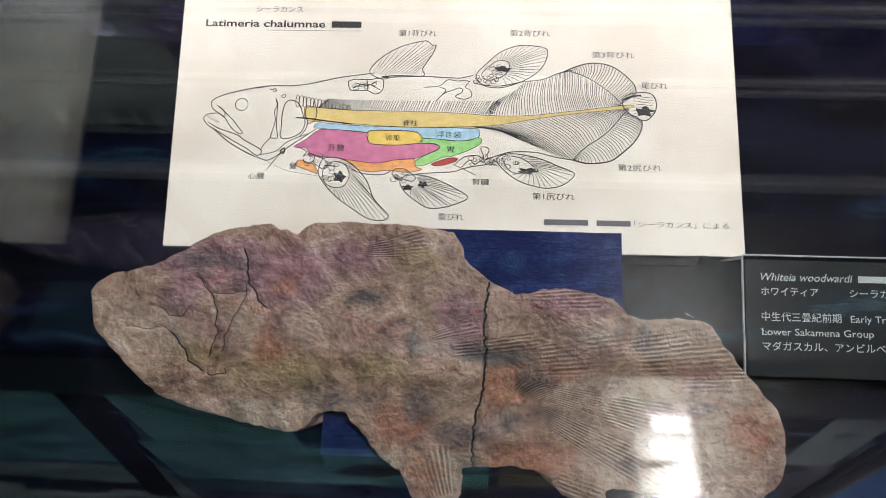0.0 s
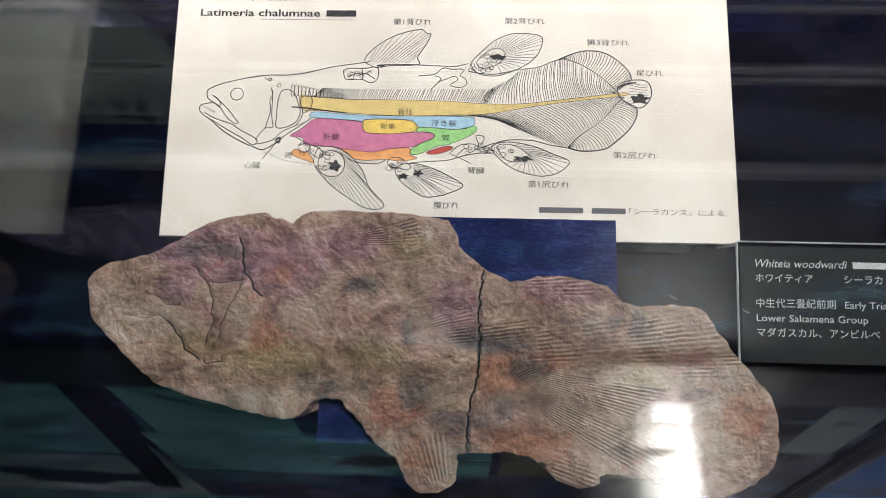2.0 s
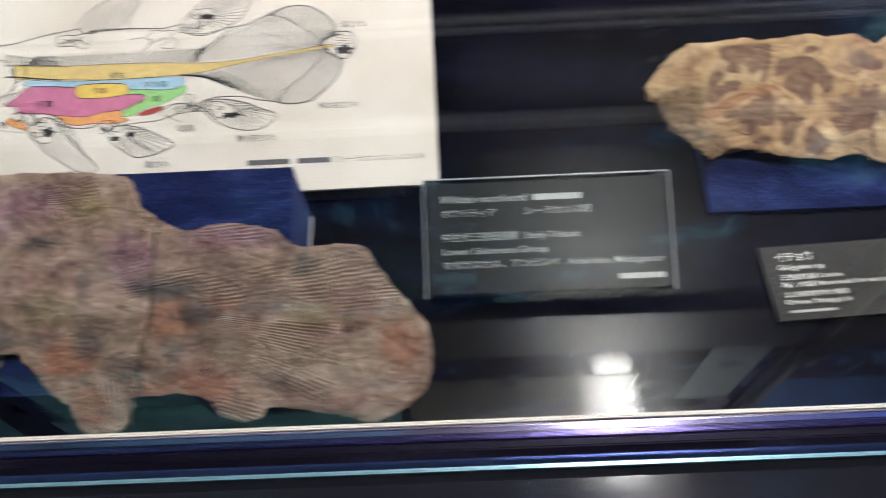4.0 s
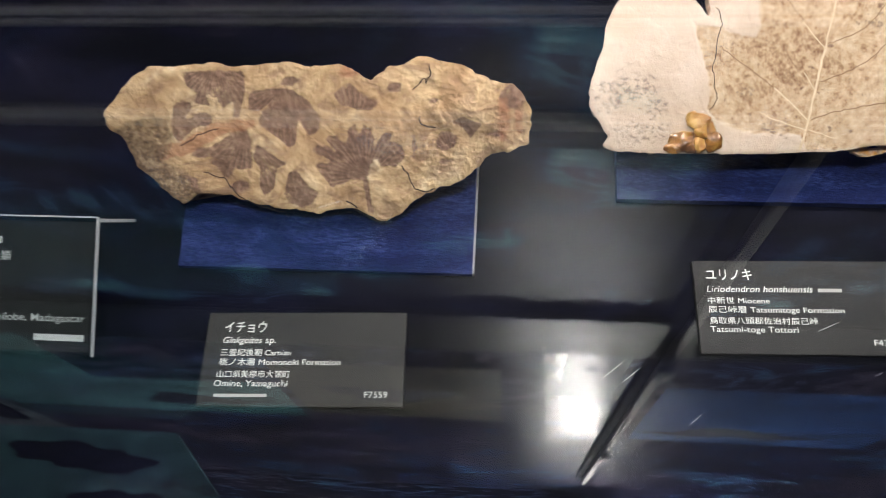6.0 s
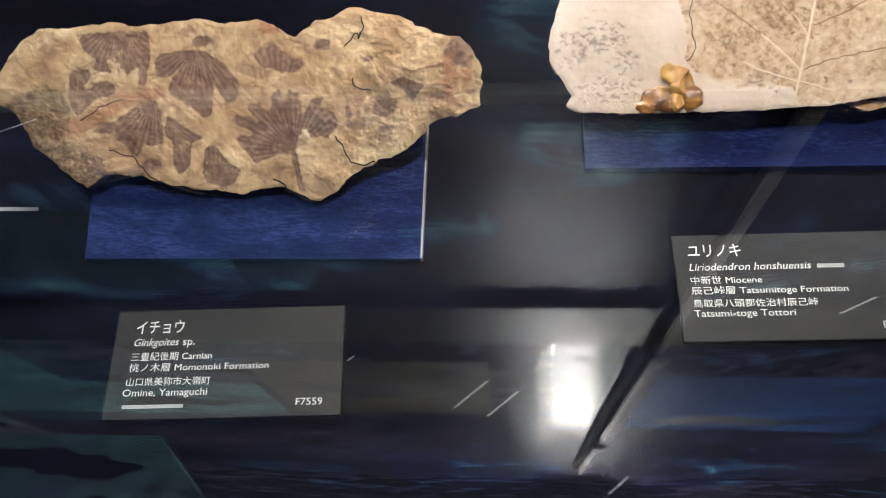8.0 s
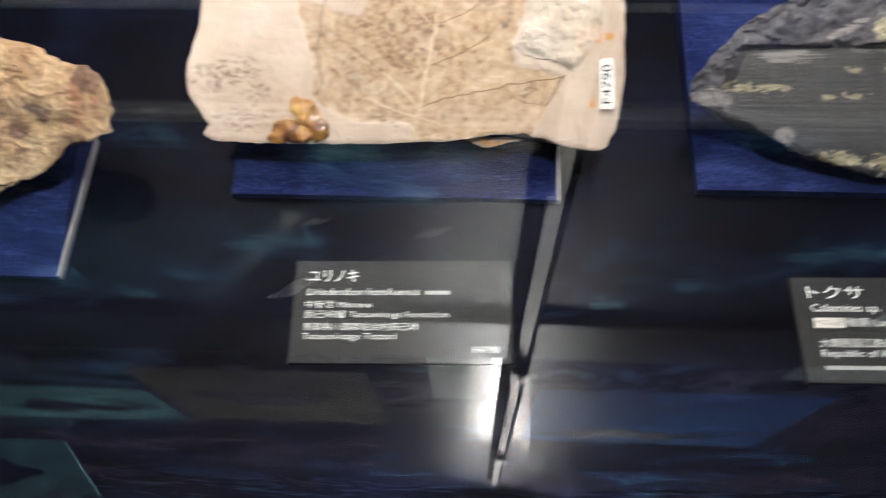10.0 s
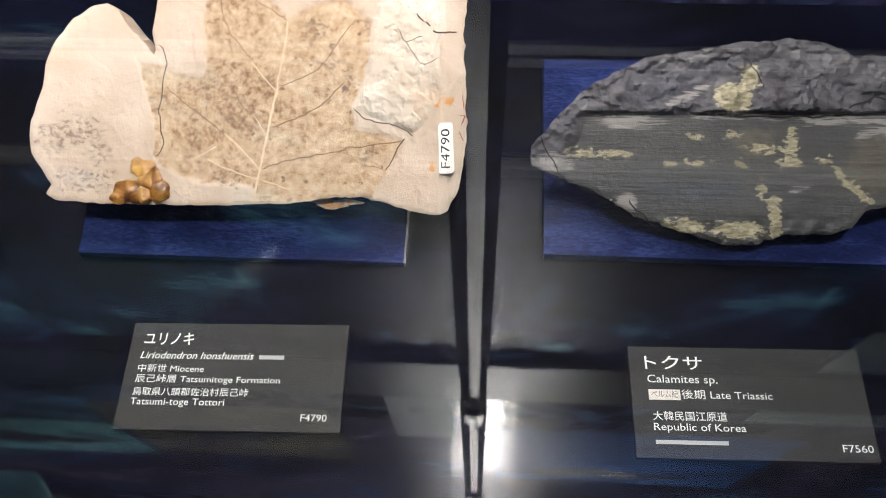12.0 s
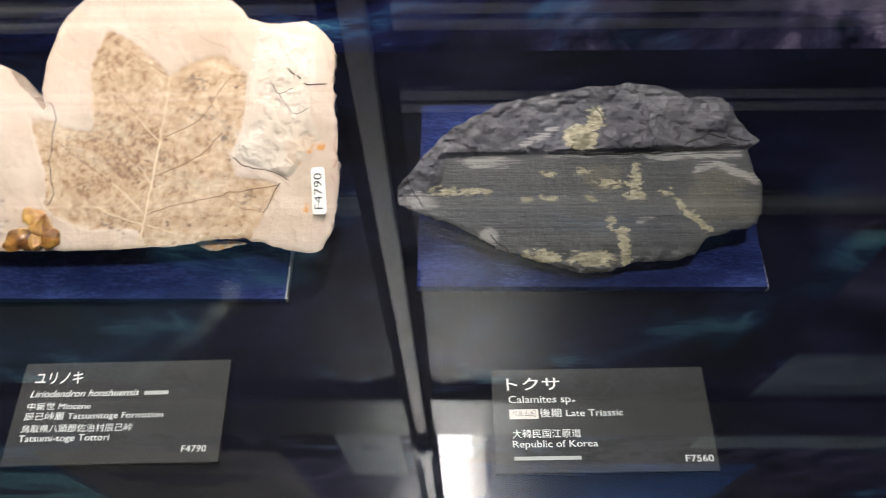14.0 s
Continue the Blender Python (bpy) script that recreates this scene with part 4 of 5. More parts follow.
tan = specimen("ginkgo_fossil", GINKGO, on_plane(0.34, 0.06, GK_A, GK_C), 1.1, gk_relief, 7.0, ped_gk, TAN,
               {"leaf": lambda u, v: fan_dist(u, v)[0], "angle": lambda u, v: fan_dist(u, v)[1],
                "rust": lambda u, v: min(seg_dist(u, v, (-72, -1), (-56, 4)) - 3.6, seg_dist(u, v, (-56, 4), (-40, 13)) - 3.6, seg_dist(u, v, (-40, 13), (-23, 16)) - 2.6, blob(u, v, 104, 20, 3, 8), blob(u, v, 111, 20, 2, 6), blob(u, v, 28, 42, 7, 3)),
                "crust": lambda u, v: poly_dist(u, v, [(-97, 12), (-76, 20), (-66, 19), (-64, 6), (-70, -4), (-55, -14), (-49, -22), (-56, -28), (-78, -22), (-92, -4)])},
               "tan shale slab with dark brown fan-shaped leaf prints", "fossil", 1.1, 0.6, smooth=False)
each_stroke("split", [(wiggle(ln, 1.0, 8, 4), w) for ln, w in (([(67, 45), (67.7, 40), (66, 36), (64, 38), (59, 33)], 0.5), ([(62.7, 20.5), (64, 16.4), (71, 15)], 0.6), ([(54, -4), (57.6, -9.5), (61, -15.6), (71, -16)], 0.6), ([(25, -23), (30, -24.6), (32, -28), (43, -33)], 0.7),
                                                               ([(-49, -9), (-39, -11.6), (-34, -16.6), (-29, -21.6), (-16, -26.5), (-6, -28.8)], 0.5), ([(-60, 4), (-49, 10), (-40, 13.7)], 0.5))], lambda u, v: (gk_relief(u, v) + 0.15) / 1000, DARK_GAP, tan, "dark splits in the shale")

# ---------- the cream slab with a lobed leaf ----------
LIRIO = [(-83, -33), (-84, -26), (-93, -12), (-93, 3), (-88, 18), (-86, 31), (-75, 48), (-59, 56), (-49, 46), (-37, 33), (-38, 43), (-36, 57), (-30, 72), (-23, 82), (-10, 89), (17, 91), (53, 85), (61, 76), (76, 73), (88, 75), (97, 69), (102, 60), (101, 44), (103, 15), (103, -4), (101, -20), (96, -33), (88, -35), (74, -32), (58, -28), (42, -29), (23, -32), (-31, -34)]
TULIP = [(9, -23.4), (2, -24), (-17, -23.4), (-27.6, -19), (-36, -12.4), (-35, -3), (-37, 7), (-41, 18.5), (-44.6, 30), (-32, 27.7), (-23.4, 24), (-14.6, 22.7), (-12.4, 28), (-13.7, 39), (-14.5, 50), (-13, 58), (-7, 72), (5, 66), (16, 57), (23, 50), (34, 56), (46, 59), (54, 55), (61, 48), (58.5, 25.5), (52, 11), (55, 2), (66, 0), (76, -3), (68, -18), (61.5, -29), (42, -30), (23.6, -30), (11.5, -31)]
CHIP = [(61, 48), (66, 72), (92, 66), (93, 46), (90, 34), (94, 19), (91, 13), (80, 0), (71, 4), (53, 10), (58.5, 25.5)]
VEINS = [([(8.5, -32), (11, -21.5), (14.6, -2.4), (18.5, 19)], 1.2), ([(18.5, 19), (22, 39), (23, 50)], 0.6), ([(11.8, -17), (4, -9), (-5, -1)], 0.7), ([(11, -21.5), (-1, -18), (-12, -13)], 0.6), ([(12.5, -21.5), (25, -25.4)], 0.6), ([(18, 18), (11.7, 25), (7, 31)], 0.5), ([(14, -2), (9, 6)], 0.45)]
DARK_VEINS = [([(13, -16.7), (29, -11.6), (48.5, -8), (52, -6.4), (76, -3)], 0.5), ([(16.4, 2), (28, 6), (38.5, 12), (49, 22.4)], 0.5), ([(19, 19.6), (27, 23), (38, 29), (51, 47.6)], 0.4), ([(-4.4, -1.4), (-20, 9.7), (-32, 18.6)], 0.35), ([(51, -9), (56, -13.4), (66.6, -15)], 0.3), ([(6, 7), (-2.4, 20)], 0.3), ([(23, 49), (8, 58), (-4, 66)], 0.3), ([(7, 31), (-4, 46), (-8, 60)], 0.3)]
CREAM_CRACKS = [([(-35, 37), (-31, 30), (-34, 15), (-33, 1.5), (-33, -10), (-36, -12.4)], 0.45), ([(76, -3), (72, -9.5), (68, -15.5)], 0.5), ([(80, 52), (90, 44), (98, 46)], 0.7), ([(76, 40), (84, 30), (90, 34)], 0.35), ([(53, 10), (62, 5), (71, 4), (80, 0)], 0.5), ([(72, 46), (76, 40), (83, 42)], 0.4)]


def lir_relief(u, v):
    h = 0.8 * fbm(u, v, 44, 2.5, 3) + 0.10 * fbm(u, v, 6, 4.4, 4) + 0.06 * fbm(u, v, 1.7, 1.0, 3) + 0.7 * terrace(fbm(u, v, 34, 5.5, 4), 2.5)
    d = poly_dist(u, v, TULIP)
    h += 0.3 * max(-1, min(1, d / 1.2))
    chip = poly_dist(u, v, CHIP)
    h += 1.2 * max(0, min(1, -chip / 2.0)) + 1.6 * max(0, min(1, -chip / 2.0)) * terrace(fbm(u, v, 14, 3.3, 4), 3.0)
    h -= 3.5 * max(0, (u - 92) / 10)
    return h


LIR_M = on_plane(0.58, 0.10, LIR_A, LIR_C)
cream = specimen("leaf_fossil", LIRIO, LIR_M, 1.3, lir_relief, 9.0, ped_lir, CREAM,
                 {"leaf": lambda u, v: poly_dist(u, v, TULIP),
                  "dark": blobs((-83, -6, 8, 7), (-69, -2, 9, 6), (-61, -11, 5, 5), (-71, -24, 10, 5), (-58, -23, 4, 4), (-3, -21, 6, 3.5), (42, 32, 5, 3), (60, -9, 3, 4), (51, 21, 3, 5), (60, 47, 3, 5), (34, 46, 5, 4), (-17, -4, 2.5, 2)),
                  "heart": blobs((2, 8, 26, 18), (-4, 58, 8, 12)),
                  "rust": lambda u, v: min(blob(u, v, 88, 16, 8, 3.5), blob(u, v, 83, 11, 3, 4), blob(u, v, 89, -15, 1.5, 3.5), seg_dist(u, v, (-60, 44), (-57, -4)) + 3.4),
                  "chip": lambda u, v: poly_dist(u, v, CHIP)},
                 "cream mudstone slab with a large brown lobed leaf print", "fossil", 0.8, 0.66, smooth=False)
surf = lambda u, v: (lir_relief(u, v) + 0.14) / 1000
each_stroke("vein", [(wiggle(a, 0.5), w) for a, w in VEINS], surf, plain("pale_vein", (0.66, 0.52, 0.36), 0.7), cream, "pale raised leaf veins")
each_stroke("vein", [(wiggle(a, 0.9), w) for a, w in DARK_VEINS], surf, plain("brown_vein", (0.22, 0.125, 0.065), 0.8), cream, "thin brown leaf veins")
each_stroke("crack", [(wiggle(a, 1.4, 8, 6), w) for a, w in CREAM_CRACKS], surf, plain("brown_hairline", (0.07, 0.045, 0.03), 0.9), cream, "fine dark cracks")


def resin(parent):
    """Amber-coloured lump of glue on the lower edge."""
    n = Nodes("amber_resin")
    f = n.noise(160, 5, 0.6)
    mat = n.set(n.ramp(f, ((0.3, (0.10, 0.035, 0.006)), (0.5, (0.27, 0.11, 0.018)), (0.7, (0.42, 0.22, 0.05)))), 0.3, 0, 0.6)
    n = Nodes("yellow_glue")
    f = n.noise(140, 4, 0.6)
    glue = n.set(n.ramp(f, ((0.3, (0.32, 0.13, 0.025)), (0.7, (0.58, 0.34, 0.09)))), 0.4, 0, 0.5)
    for nm, m, spots, lab in (("resin", mat, ((-47, -28, 8, 5), (-52, -31, 5, 3), (-34, -28, 5.5, 5), (-36, -22, 4, 4), (-42, -31, 6, 3)), "dark amber resin smear"), ("glue", glue, ((-40, -18.5, 5.5, 4), (-43, -16, 4, 3), (-39, -23, 3.5, 5), (-40, -30, 2.2, 4)), "yellow glue lump")):
        bm = bmesh.new()
        for x, y, rx, ry in spots:
            h = lir_relief(x, y) + (1.0 if nm == "glue" else 0.0)
            bmesh.ops.create_icosphere(bm, subdivisions=3, radius=1, matrix=pose(x / 1000, y / 1000, h / 1000) @ Matrix.Diagonal((rx / 1000, ry / 1000, 0.0016, 1)))
        for v in bm.verts:
            v.co += 0.0016 * noise.noise_vector(v.co * 260) + 0.0005 * noise.noise_vector(v.co * 900)
        part(nm, bm, m, parent, lab, True)


resin(cream)
tag = part("number_tag", flat_shape([(92.6, -17), (97.6, -16.8), (98.6, -15.6), (97.3, 4.4), (96.4, 5.4), (92, 5), (91, 4), (92, -16.2)], 0.0, 0.0003), plain("white_tag", (0.85, 0.84, 0.8), 0.5), cream, "white painted number tag")
tag.matrix_basis = pose(0, 0, max(lir_relief(a, b) for a in (91, 94, 97) for b in range(-17, 6, 4)) / 1000 + 0.0004)
num = lettering("number", "F4790", 0, 0, 5.0, 17, 0.0004, INK, tag)
num.matrix_basis = pose(0.0966, -0.0145, 0.0, 0, 0, 92)

each_stroke("red_mark", [([(101, 18), (102, 12)], 0.6), ([(100, 9), (102.5, 9), (101, 5)], 0.6), ([(100, 2), (102, -2)], 0.6)], surf, plain("faded_red_ink", (0.33, 0.08, 0.06), 0.7), cream, "faded red pen mark")
flake = part("flake", flat_shape(wave_shape(44, -31, 11, 2.2, 0.4, 3, 24), -0.009, 0.003), CREAM, cream, "small loose cream flake under the edge")

# ---------- the slate slab ----------
CALAM = [(-88, -2), (-83, 4), (-75, 14), (-63, 25), (-41, 37), (-20, 41), (-1, 45), (13, 46), (24, 47), (40, 44), (49, 40), (61, 40), (68, 35), (71, 28), (81, 19), (77, 16), (79, 6), (83, -2), (82, -16), (77, -21), (57, -26), (52, -34), (39, -37), (25, -37), (8, -43), (-7, -41), (-28, -35), (-41, -31), (-55, -23), (-66, -18), (-79, -14), (-87, -10)]


def cal_relief(u, v):
    up = max(0.0, min(1.0, (v - 14 - 0.02 * u) / 1.5))
    up = max(up, max(0, min(1, (-68 - u + 0.4 * v) / 6)))
    h = 0.25 * fbm(u, v, 9, 1.5, 3) + 0.04 * math.sin(v * 4.2) * (1 - up)
    h += up * (2.2 + 0.5 * fbm(u, v, 5, 3.0, 4) + 0.3 * fbm(u, v, 2, 6.0, 3) + 3.0 * terrace(fbm(0.8 * u, 1.5 * v, 30, 4.0, 5), 2.6) + 1.7 * fbm(u, v, 12, 8.0, 5) - 0.13 * max(0, v - 26))
    h -= 2.5 * max(0, (-v - 28) / 14) * (0.6 + fbm(u, v, 6, 2.0, 3))
    return h


slate = specimen("stem_fossil", CALAM, on_plane(0.80, 0.10, CAL_A, CAL_C), 1.25, cal_relief, 7.5, ped_cal, SLATE,
                 {"upper": lambda u, v: max(v - 14 - 0.02 * u, (-70 - u + 0.4 * v)),
                  "pale": lambda u, v: min(blobs((-64, -4.3, 6, 1.8), (-52, -4.2, 7.5, 1.7), (-18.7, 4.5, 1.8, 1.4), (-14.5, 3.7, 1.8, 1.2), (-27.4, -7.6, 3, 0.9), (-15.3, -6.6, 4.5, 1.4), (-1.3, 5.5, 3, 1.2), (2.8, -7.3, 2.4, 1.8), (12.7, -18, 1.8, 4), (-19, -35, 11, 3.4), (3, -36, 11, 3.6), (12, -0.4, 7, 1.8), (24, 1, 2.6, 7.5), (24, -6, 4.5, 2.5), (38, -4, 2, 1.2), (-2, 21, 8, 6.5), (5, 30, 4, 6))(u, v),
                                          seg_dist(u, v, (18, -23), (20, -37)) - 2.4, seg_dist(u, v, (39, -4), (49, -15)) - 1.0, seg_dist(u, v, (49, -15), (58, -22)) - 1.6),
                  "olive": blobs((60, -9, 14, 9), (66, 2, 14, 5), (9, 2, 9, 7), (74, -12, 8, 6)),
                  "white": lambda u, v: min(blob(u, v, -47, 10, 12, 2.6), seg_dist(u, v, (-18, 13), (49, 14)) - 0.7, seg_dist(u, v, (30, 12), (72, 13)) - 1.2, seg_dist(u, v, (53, 6), (62, 9)) - 1.4, seg_dist(u, v, (62, 9), (80, 1)) - 1.8, blob(u, v, -77, -9, 7, 4), blob(u, v, -45, -25, 4, 4), seg_dist(u, v, (25, -18), (32, -17)) - 0.3, seg_dist(u, v, (-29, 17.6), (-14, 25)) - 1.2)},
                 "dark grey slate slab with pale flecks and a broken upper half", "fossil", 1.0, 0.7, smooth=False)
each_stroke("split", [(wiggle(ln, 1.3, 8, 5), w) for ln, w in (([(-14, 14), (20, 13.5), (44, 15), (70, 18)], 0.8), ([(-44, -24), (-39, -30), (-32, -35)], 0.6), ([(44, 16), (58, 22), (76, 19)], 0.7), ([(-84, 2), (-81, -5), (-77, -11), (-72, -16)], 0.5), ([(-1, 40), (7, 34), (10, 25)], 0.5))], lambda u, v: (cal_relief(u, v) + 0.2) / 1000, DARK_GAP, slate, "dark splits in the slate")


# ---------- name cards ----------
def name_card(x, y, turn, w, h, lines, label):
    ob = thing("name_card", pose(x, y, 0.0003, 0, 0, turn), label, "name card", "name cards")
    part("card", box(0, w / 1000, 0, h / 1000, 0, 0.003, 0.0003), CARD, ob)
    for kind, text, lx, ly, size, width, *sl in lines:
        if kind == "bar":
            bar("printed_bar", lx, ly, size * 0.45, width, 0.00305, GREY_PRINT, ob)
        else:
            lettering("lettering", text, lx, ly, size, width, 0.0031, WHITE_INK, ob, *(sl or [0.0]), bold=0.00003 if size > 5 else 0.0)
    return ob


name_card(0.301, -0.0615, 2.2, 99.5, 47, [
    ("t", "イチョウ", 9, 37.0, 6.2, 21), ("t", "Ginkgoites", 9, 31.2, 4.3, 19.5, 0.25), ("t", "sp.", 30.3, 31.2, 4.3, 5.2), ("t", "三畳紀後期 Carnian", 8.6, 25.0, 3.6, 35), ("t", "桃ノ木層 Momonoki Formation", 8.4, 20.2, 3.6, 60),
    ("t", "山口県美称市大嶺町", 8.2, 14.2, 3.5, 36), ("t", "Omine, Yamaguchi", 7.4, 9.6, 3.9, 36), ("bar", "", 8.0, 4.4, 3.4, 26), ("t", "F7559", 81, 4.4, 3.8, 11)], "charcoal name card with white lettering before the tan slab")
name_card(0.5395, -0.026, 1.5, 96, 47.5, [
    ("t", "ユリノキ", 6, 37.6, 6.2, 22), ("t", "Liriodendron honshuensis", 5.6, 31.0, 4.2, 50, 0.25), ("bar", "", 58, 31.2, 4.0, 11), ("t", "中新世 Miocene", 5.6, 25.2, 3.5, 29), ("t", "辰己峠層 Tatsumitoge Formation", 5.4, 20.6, 3.5, 63),
    ("t", "鳥取県八頭郡佐治村辰己峠", 5.4, 14.9, 3.5, 50), ("t", "Tatsumi-toge Tottori", 5.3, 10.6, 3.8, 40.5), ("t", "F4790", 79, 4.6, 3.8, 11)], "charcoal name card with white lettering before the cream slab")
korea = name_card(0.7565, -0.028, 1.2, 96, 47, [
    ("t", "トクサ", 6.5, 37.4, 6.2, 24), ("t", "Calamites sp.", 7.0, 31.2, 4.4, 29), ("t", "後期 Late Triassic", 20.6, 24.8, 3.9, 37), ("t", "大韓民国江原道", 8, 15.6, 3.8, 30), ("t", "Republic of Korea", 8, 11.2, 3.9, 37), ("bar", "", 8.2, 5.6, 3.6, 29), ("t", "F7560", 82, 4.0, 3.8, 12)],
    "charcoal name card with white lettering and a pasted slip")
slip = part("pasted_slip", flat_shape([(7, 23.8), (20, 23.8), (20, 28.2), (7, 28.2)], 0.0031, 0.0002), PAPER, korea, "white pasted paper slip")
lettering("slip_lettering", "ペルム紀", 8, 25.0, 3.0, 11, 0.0034, GREY_INK, slip)


def stand_card():
    """Black card held in a folded clear acrylic stand."""
    tilt = math.degrees(math.atan(0.4149))
    x0, y0 = 0.107, -0.0385
    z0 = 0.0235 + 0.4149 * y0
    ob = thing("acrylic_sign", pose(x0, y0, 0), "black sign card in a folded clear acrylic stand", "sign")
    face = pose(0, 0, z0, tilt)
    w, h = 0.137, 0.064
    sheet = part("front_sheet", box(-0.002, w + 0.002, -0.002, h + 0.002, 0.0006, 0.0022, 0.0004), ACRYLIC, ob, "clear acrylic front")
    sheet.matrix_basis = face
    card = part("card", box(0.0, w, 0.0, h, -0.0012, 0.0002, 0.0001), CARD, ob, "black printed card")
    card.matrix_basis = face
    lip = part("bottom_lip", box(-0.002, w + 0.002, -0.002, 0.0, -0.004, 0.003, 0.0004), ACRYLIC, ob)
    lip.matrix_basis = face
    top_y, top_z = h * math.cos(radians(tilt)), z0 + h * math.sin(radians(tilt))
    part("back_leg", prism([(top_y, top_z), (top_y + 0.002, top_z + 0.0008), (top_y + 0.018, 0.0005), (top_y + 0.016, 0.0)], -0.002, w + 0.002), ACRYLIC, ob, "clear acrylic back leg")
    part("foot", prism([(-0.003, 0.0), (0.0, 0.0), (0.002, z0 - 0.001), (-0.001, z0 - 0.001)], -0.002, w + 0.002), ACRYLIC, ob)
    # pale strips paint the glint along the clear sheet's edges
    pale = plain("pale_glint_on_acrylic", (0.42, 0.45, 0.48), 0.25)
    for a in (-0.0026, w + 0.002):
        edge = part("edge_glint", box(a, a + 0.0006, -0.002, h + 0.002, 0.0004, 0.0024), pale, ob, "pale strip painting the bright glint of the acrylic edge")
        edge.matrix_basis = face
        part("edge_glint", prism([(top_y, top_z), (top_y + 0.0016, top_z + 0.0008), (top_y + 0.018, 0.0005), (top_y + 0.0164, 0.0)], a, a + 0.0006), pale, ob, "pale strip painting the bright glint of the acrylic edge")
    edge = part("edge_glint", box(-0.002, w + 0.002, h + 0.002, h + 0.0027, 0.0004, 0.0024), pale, ob, "pale strip painting the bright glint of the acrylic edge")
    edge.matrix_basis = face
    L = lambda text, x, y, s, wd, sl=0.0: lettering("lettering", text, x, y, s, wd, 0.0003, WHITE_INK, card, sl, 0.00001)
    L("Whiteia woodwardi", 8, 52.5, 5.6, 50, 0.25)
    bar("printed_bar", 61, 52.5, 3.6, 28, 0.00025, WHITE_INK, card)
    L("ホワイティア", 8, 44.5, 4.8, 31)
    L("シーラカンス類", 56, 44.5, 4.8, 38)
    L("中生代三畳紀前期", 8, 30.5, 5.0, 43)
    L("Early Triassic", 56, 30.5, 4.9, 31)
    L("Lower Sakamena Group", 8, 22.5, 4.9, 60)
    L("マダガスカル、アンビルベ", 8, 14.5, 4.9, 66)
    L("Ambilobe, Madagascar", 79, 14.5, 4.8, 55)
    bar("printed_bar", 108, 5.0, 3.2, 26, 0.00025, WHITE_INK, card)


stand_card()


# ---------- the anatomy sheet ----------
def anatomy_sheet():
    a, c = 0.0047, 0.3402
    ob = thing("anatomy_sheet", pose(-0.03, 0.05, a + c * 0.05, math.degrees(math.atan(c))), "cream printed sheet with a coloured anatomy drawing of a fish", "printed sheet")
    part("sheet", flat_shape([(-201, -21), (144, -19), (142.5, 172), (-205, 170)], -0.004, 0.004), PAPER, ob)
    part("fold_crease", strokes([([(-18, 171), (-16, 90), (-12, 40), (-9, -18)], 0.5)], 0.5, lambda u, v: 0.00005), plain("crease", (0.6, 0.56, 0.5), 0.8), ob, "faint fold crease")
    Z1, Z2 = 0.00008, 0.0003
    organs = (
        ("backbone", (0.66, 0.50, 0.20), [(-121, 69.5), (-113, 69), (-92, 67.5), (-62, 67.5), (-30, 67), (-5, 65.6), (17, 66), (41, 69), (59, 71.4), (79, 74), (79, 72), (59, 69.4), (41, 67), (17, 63), (-5, 59), (-30, 57.7), (-61, 57.2), (-91, 58.6), (-106, 60), (-114, 59.6), (-120, 61)], "yellow coloured backbone band"),
        ("swim_bladder", (0.33, 0.52, 0.68), [(-111, 59), (-91, 57.6), (-61, 57), (-30, 57.3), (-18, 57), (-13.6, 56.6), (-12.3, 54), (-14, 51), (-22, 49), (-29, 48.8), (-39, 49.8), (-47, 50), (-50, 53.5), (-54, 54.6), (-69, 55), (-80, 54.3), (-82, 53), (-98.5, 54.5), (-112, 55.3), (-114.6, 56)], "pale blue coloured area"),
        ("liver", (0.55, 0.17, 0.31), [(-126, 43), (-119, 48), (-113.5, 53), (-109, 54.7), (-98.5, 54.5), (-82, 53), (-81, 49), (-77, 45.5), (-61, 45.5), (-50, 46.7), (-40, 46.7), (-36.6, 44), (-44, 40), (-51, 37), (-64, 35.7), (-75, 33.5), (-90, 35), (-105, 37), (-116, 37.5), (-118, 42)], "pink coloured area"),
        ("stomach", (0.30, 0.60, 0.22), [(-47, 49.7), (-39, 49.8), (-29, 49), (-20, 49), (-13.5, 51), (-11, 50), (-12.5, 46.5), (-20, 42.4), (-29, 38.8), (-34.5, 38), (-45, 33), (-51, 32.5), (-51.4, 35), (-45.6, 39), (-37.4, 43), (-37.5, 45.6), (-43, 46.8), (-48, 47)], "green coloured area"),
        ("intestine", (0.78, 0.36, 0.13), [(-97, 36), (-90, 35), (-75, 33.5), (-64, 35.7), (-52, 36.5), (-51, 32), (-47, 30), (-56, 28), (-67, 29), (-78, 28), (-86, 29.4), (-90, 33)], "orange coloured area"),
        ("gut_end", (0.78, 0.36, 0.13), [(-122.5, 34.5), (-118, 33.6), (-113, 31.7), (-110, 26), (-115.5, 27.8), (-121, 29.6), (-124, 31.5)], "small orange coloured area"),
        ("ovary", (0.74, 0.52, 0.12), [(-81.5, 51), (-80, 54), (-69, 54.7), (-52, 54), (-47, 50), (-49.6, 47), (-61, 45.5), (-75.6, 45.6), (-80, 47)], "golden coloured oval"),
        ("kidney", (0.50, 0.07, 0.06), [(-41, 34), (-34.5, 36.7), (-29, 38), (-25.5, 37.5), (-27, 35.5), (-34, 33), (-40, 32.7)], "small red coloured area"))
    lines = []
    for i, (nm, col, pts, lab) in enumerate(organs):
        lp = smooth_loop(pts, 4)
        mat = plain(nm + "_tint", col, 0.75, grain=0.12, scale=260)
        part(nm, flat_shape(lp, Z1 + 0.00002 * i, 0.00004), mat, ob, lab)
        lines.append(([*lp, lp[0]], 0.3))
    S = lambda pts, per=6: smooth_loop(pts, per, False)

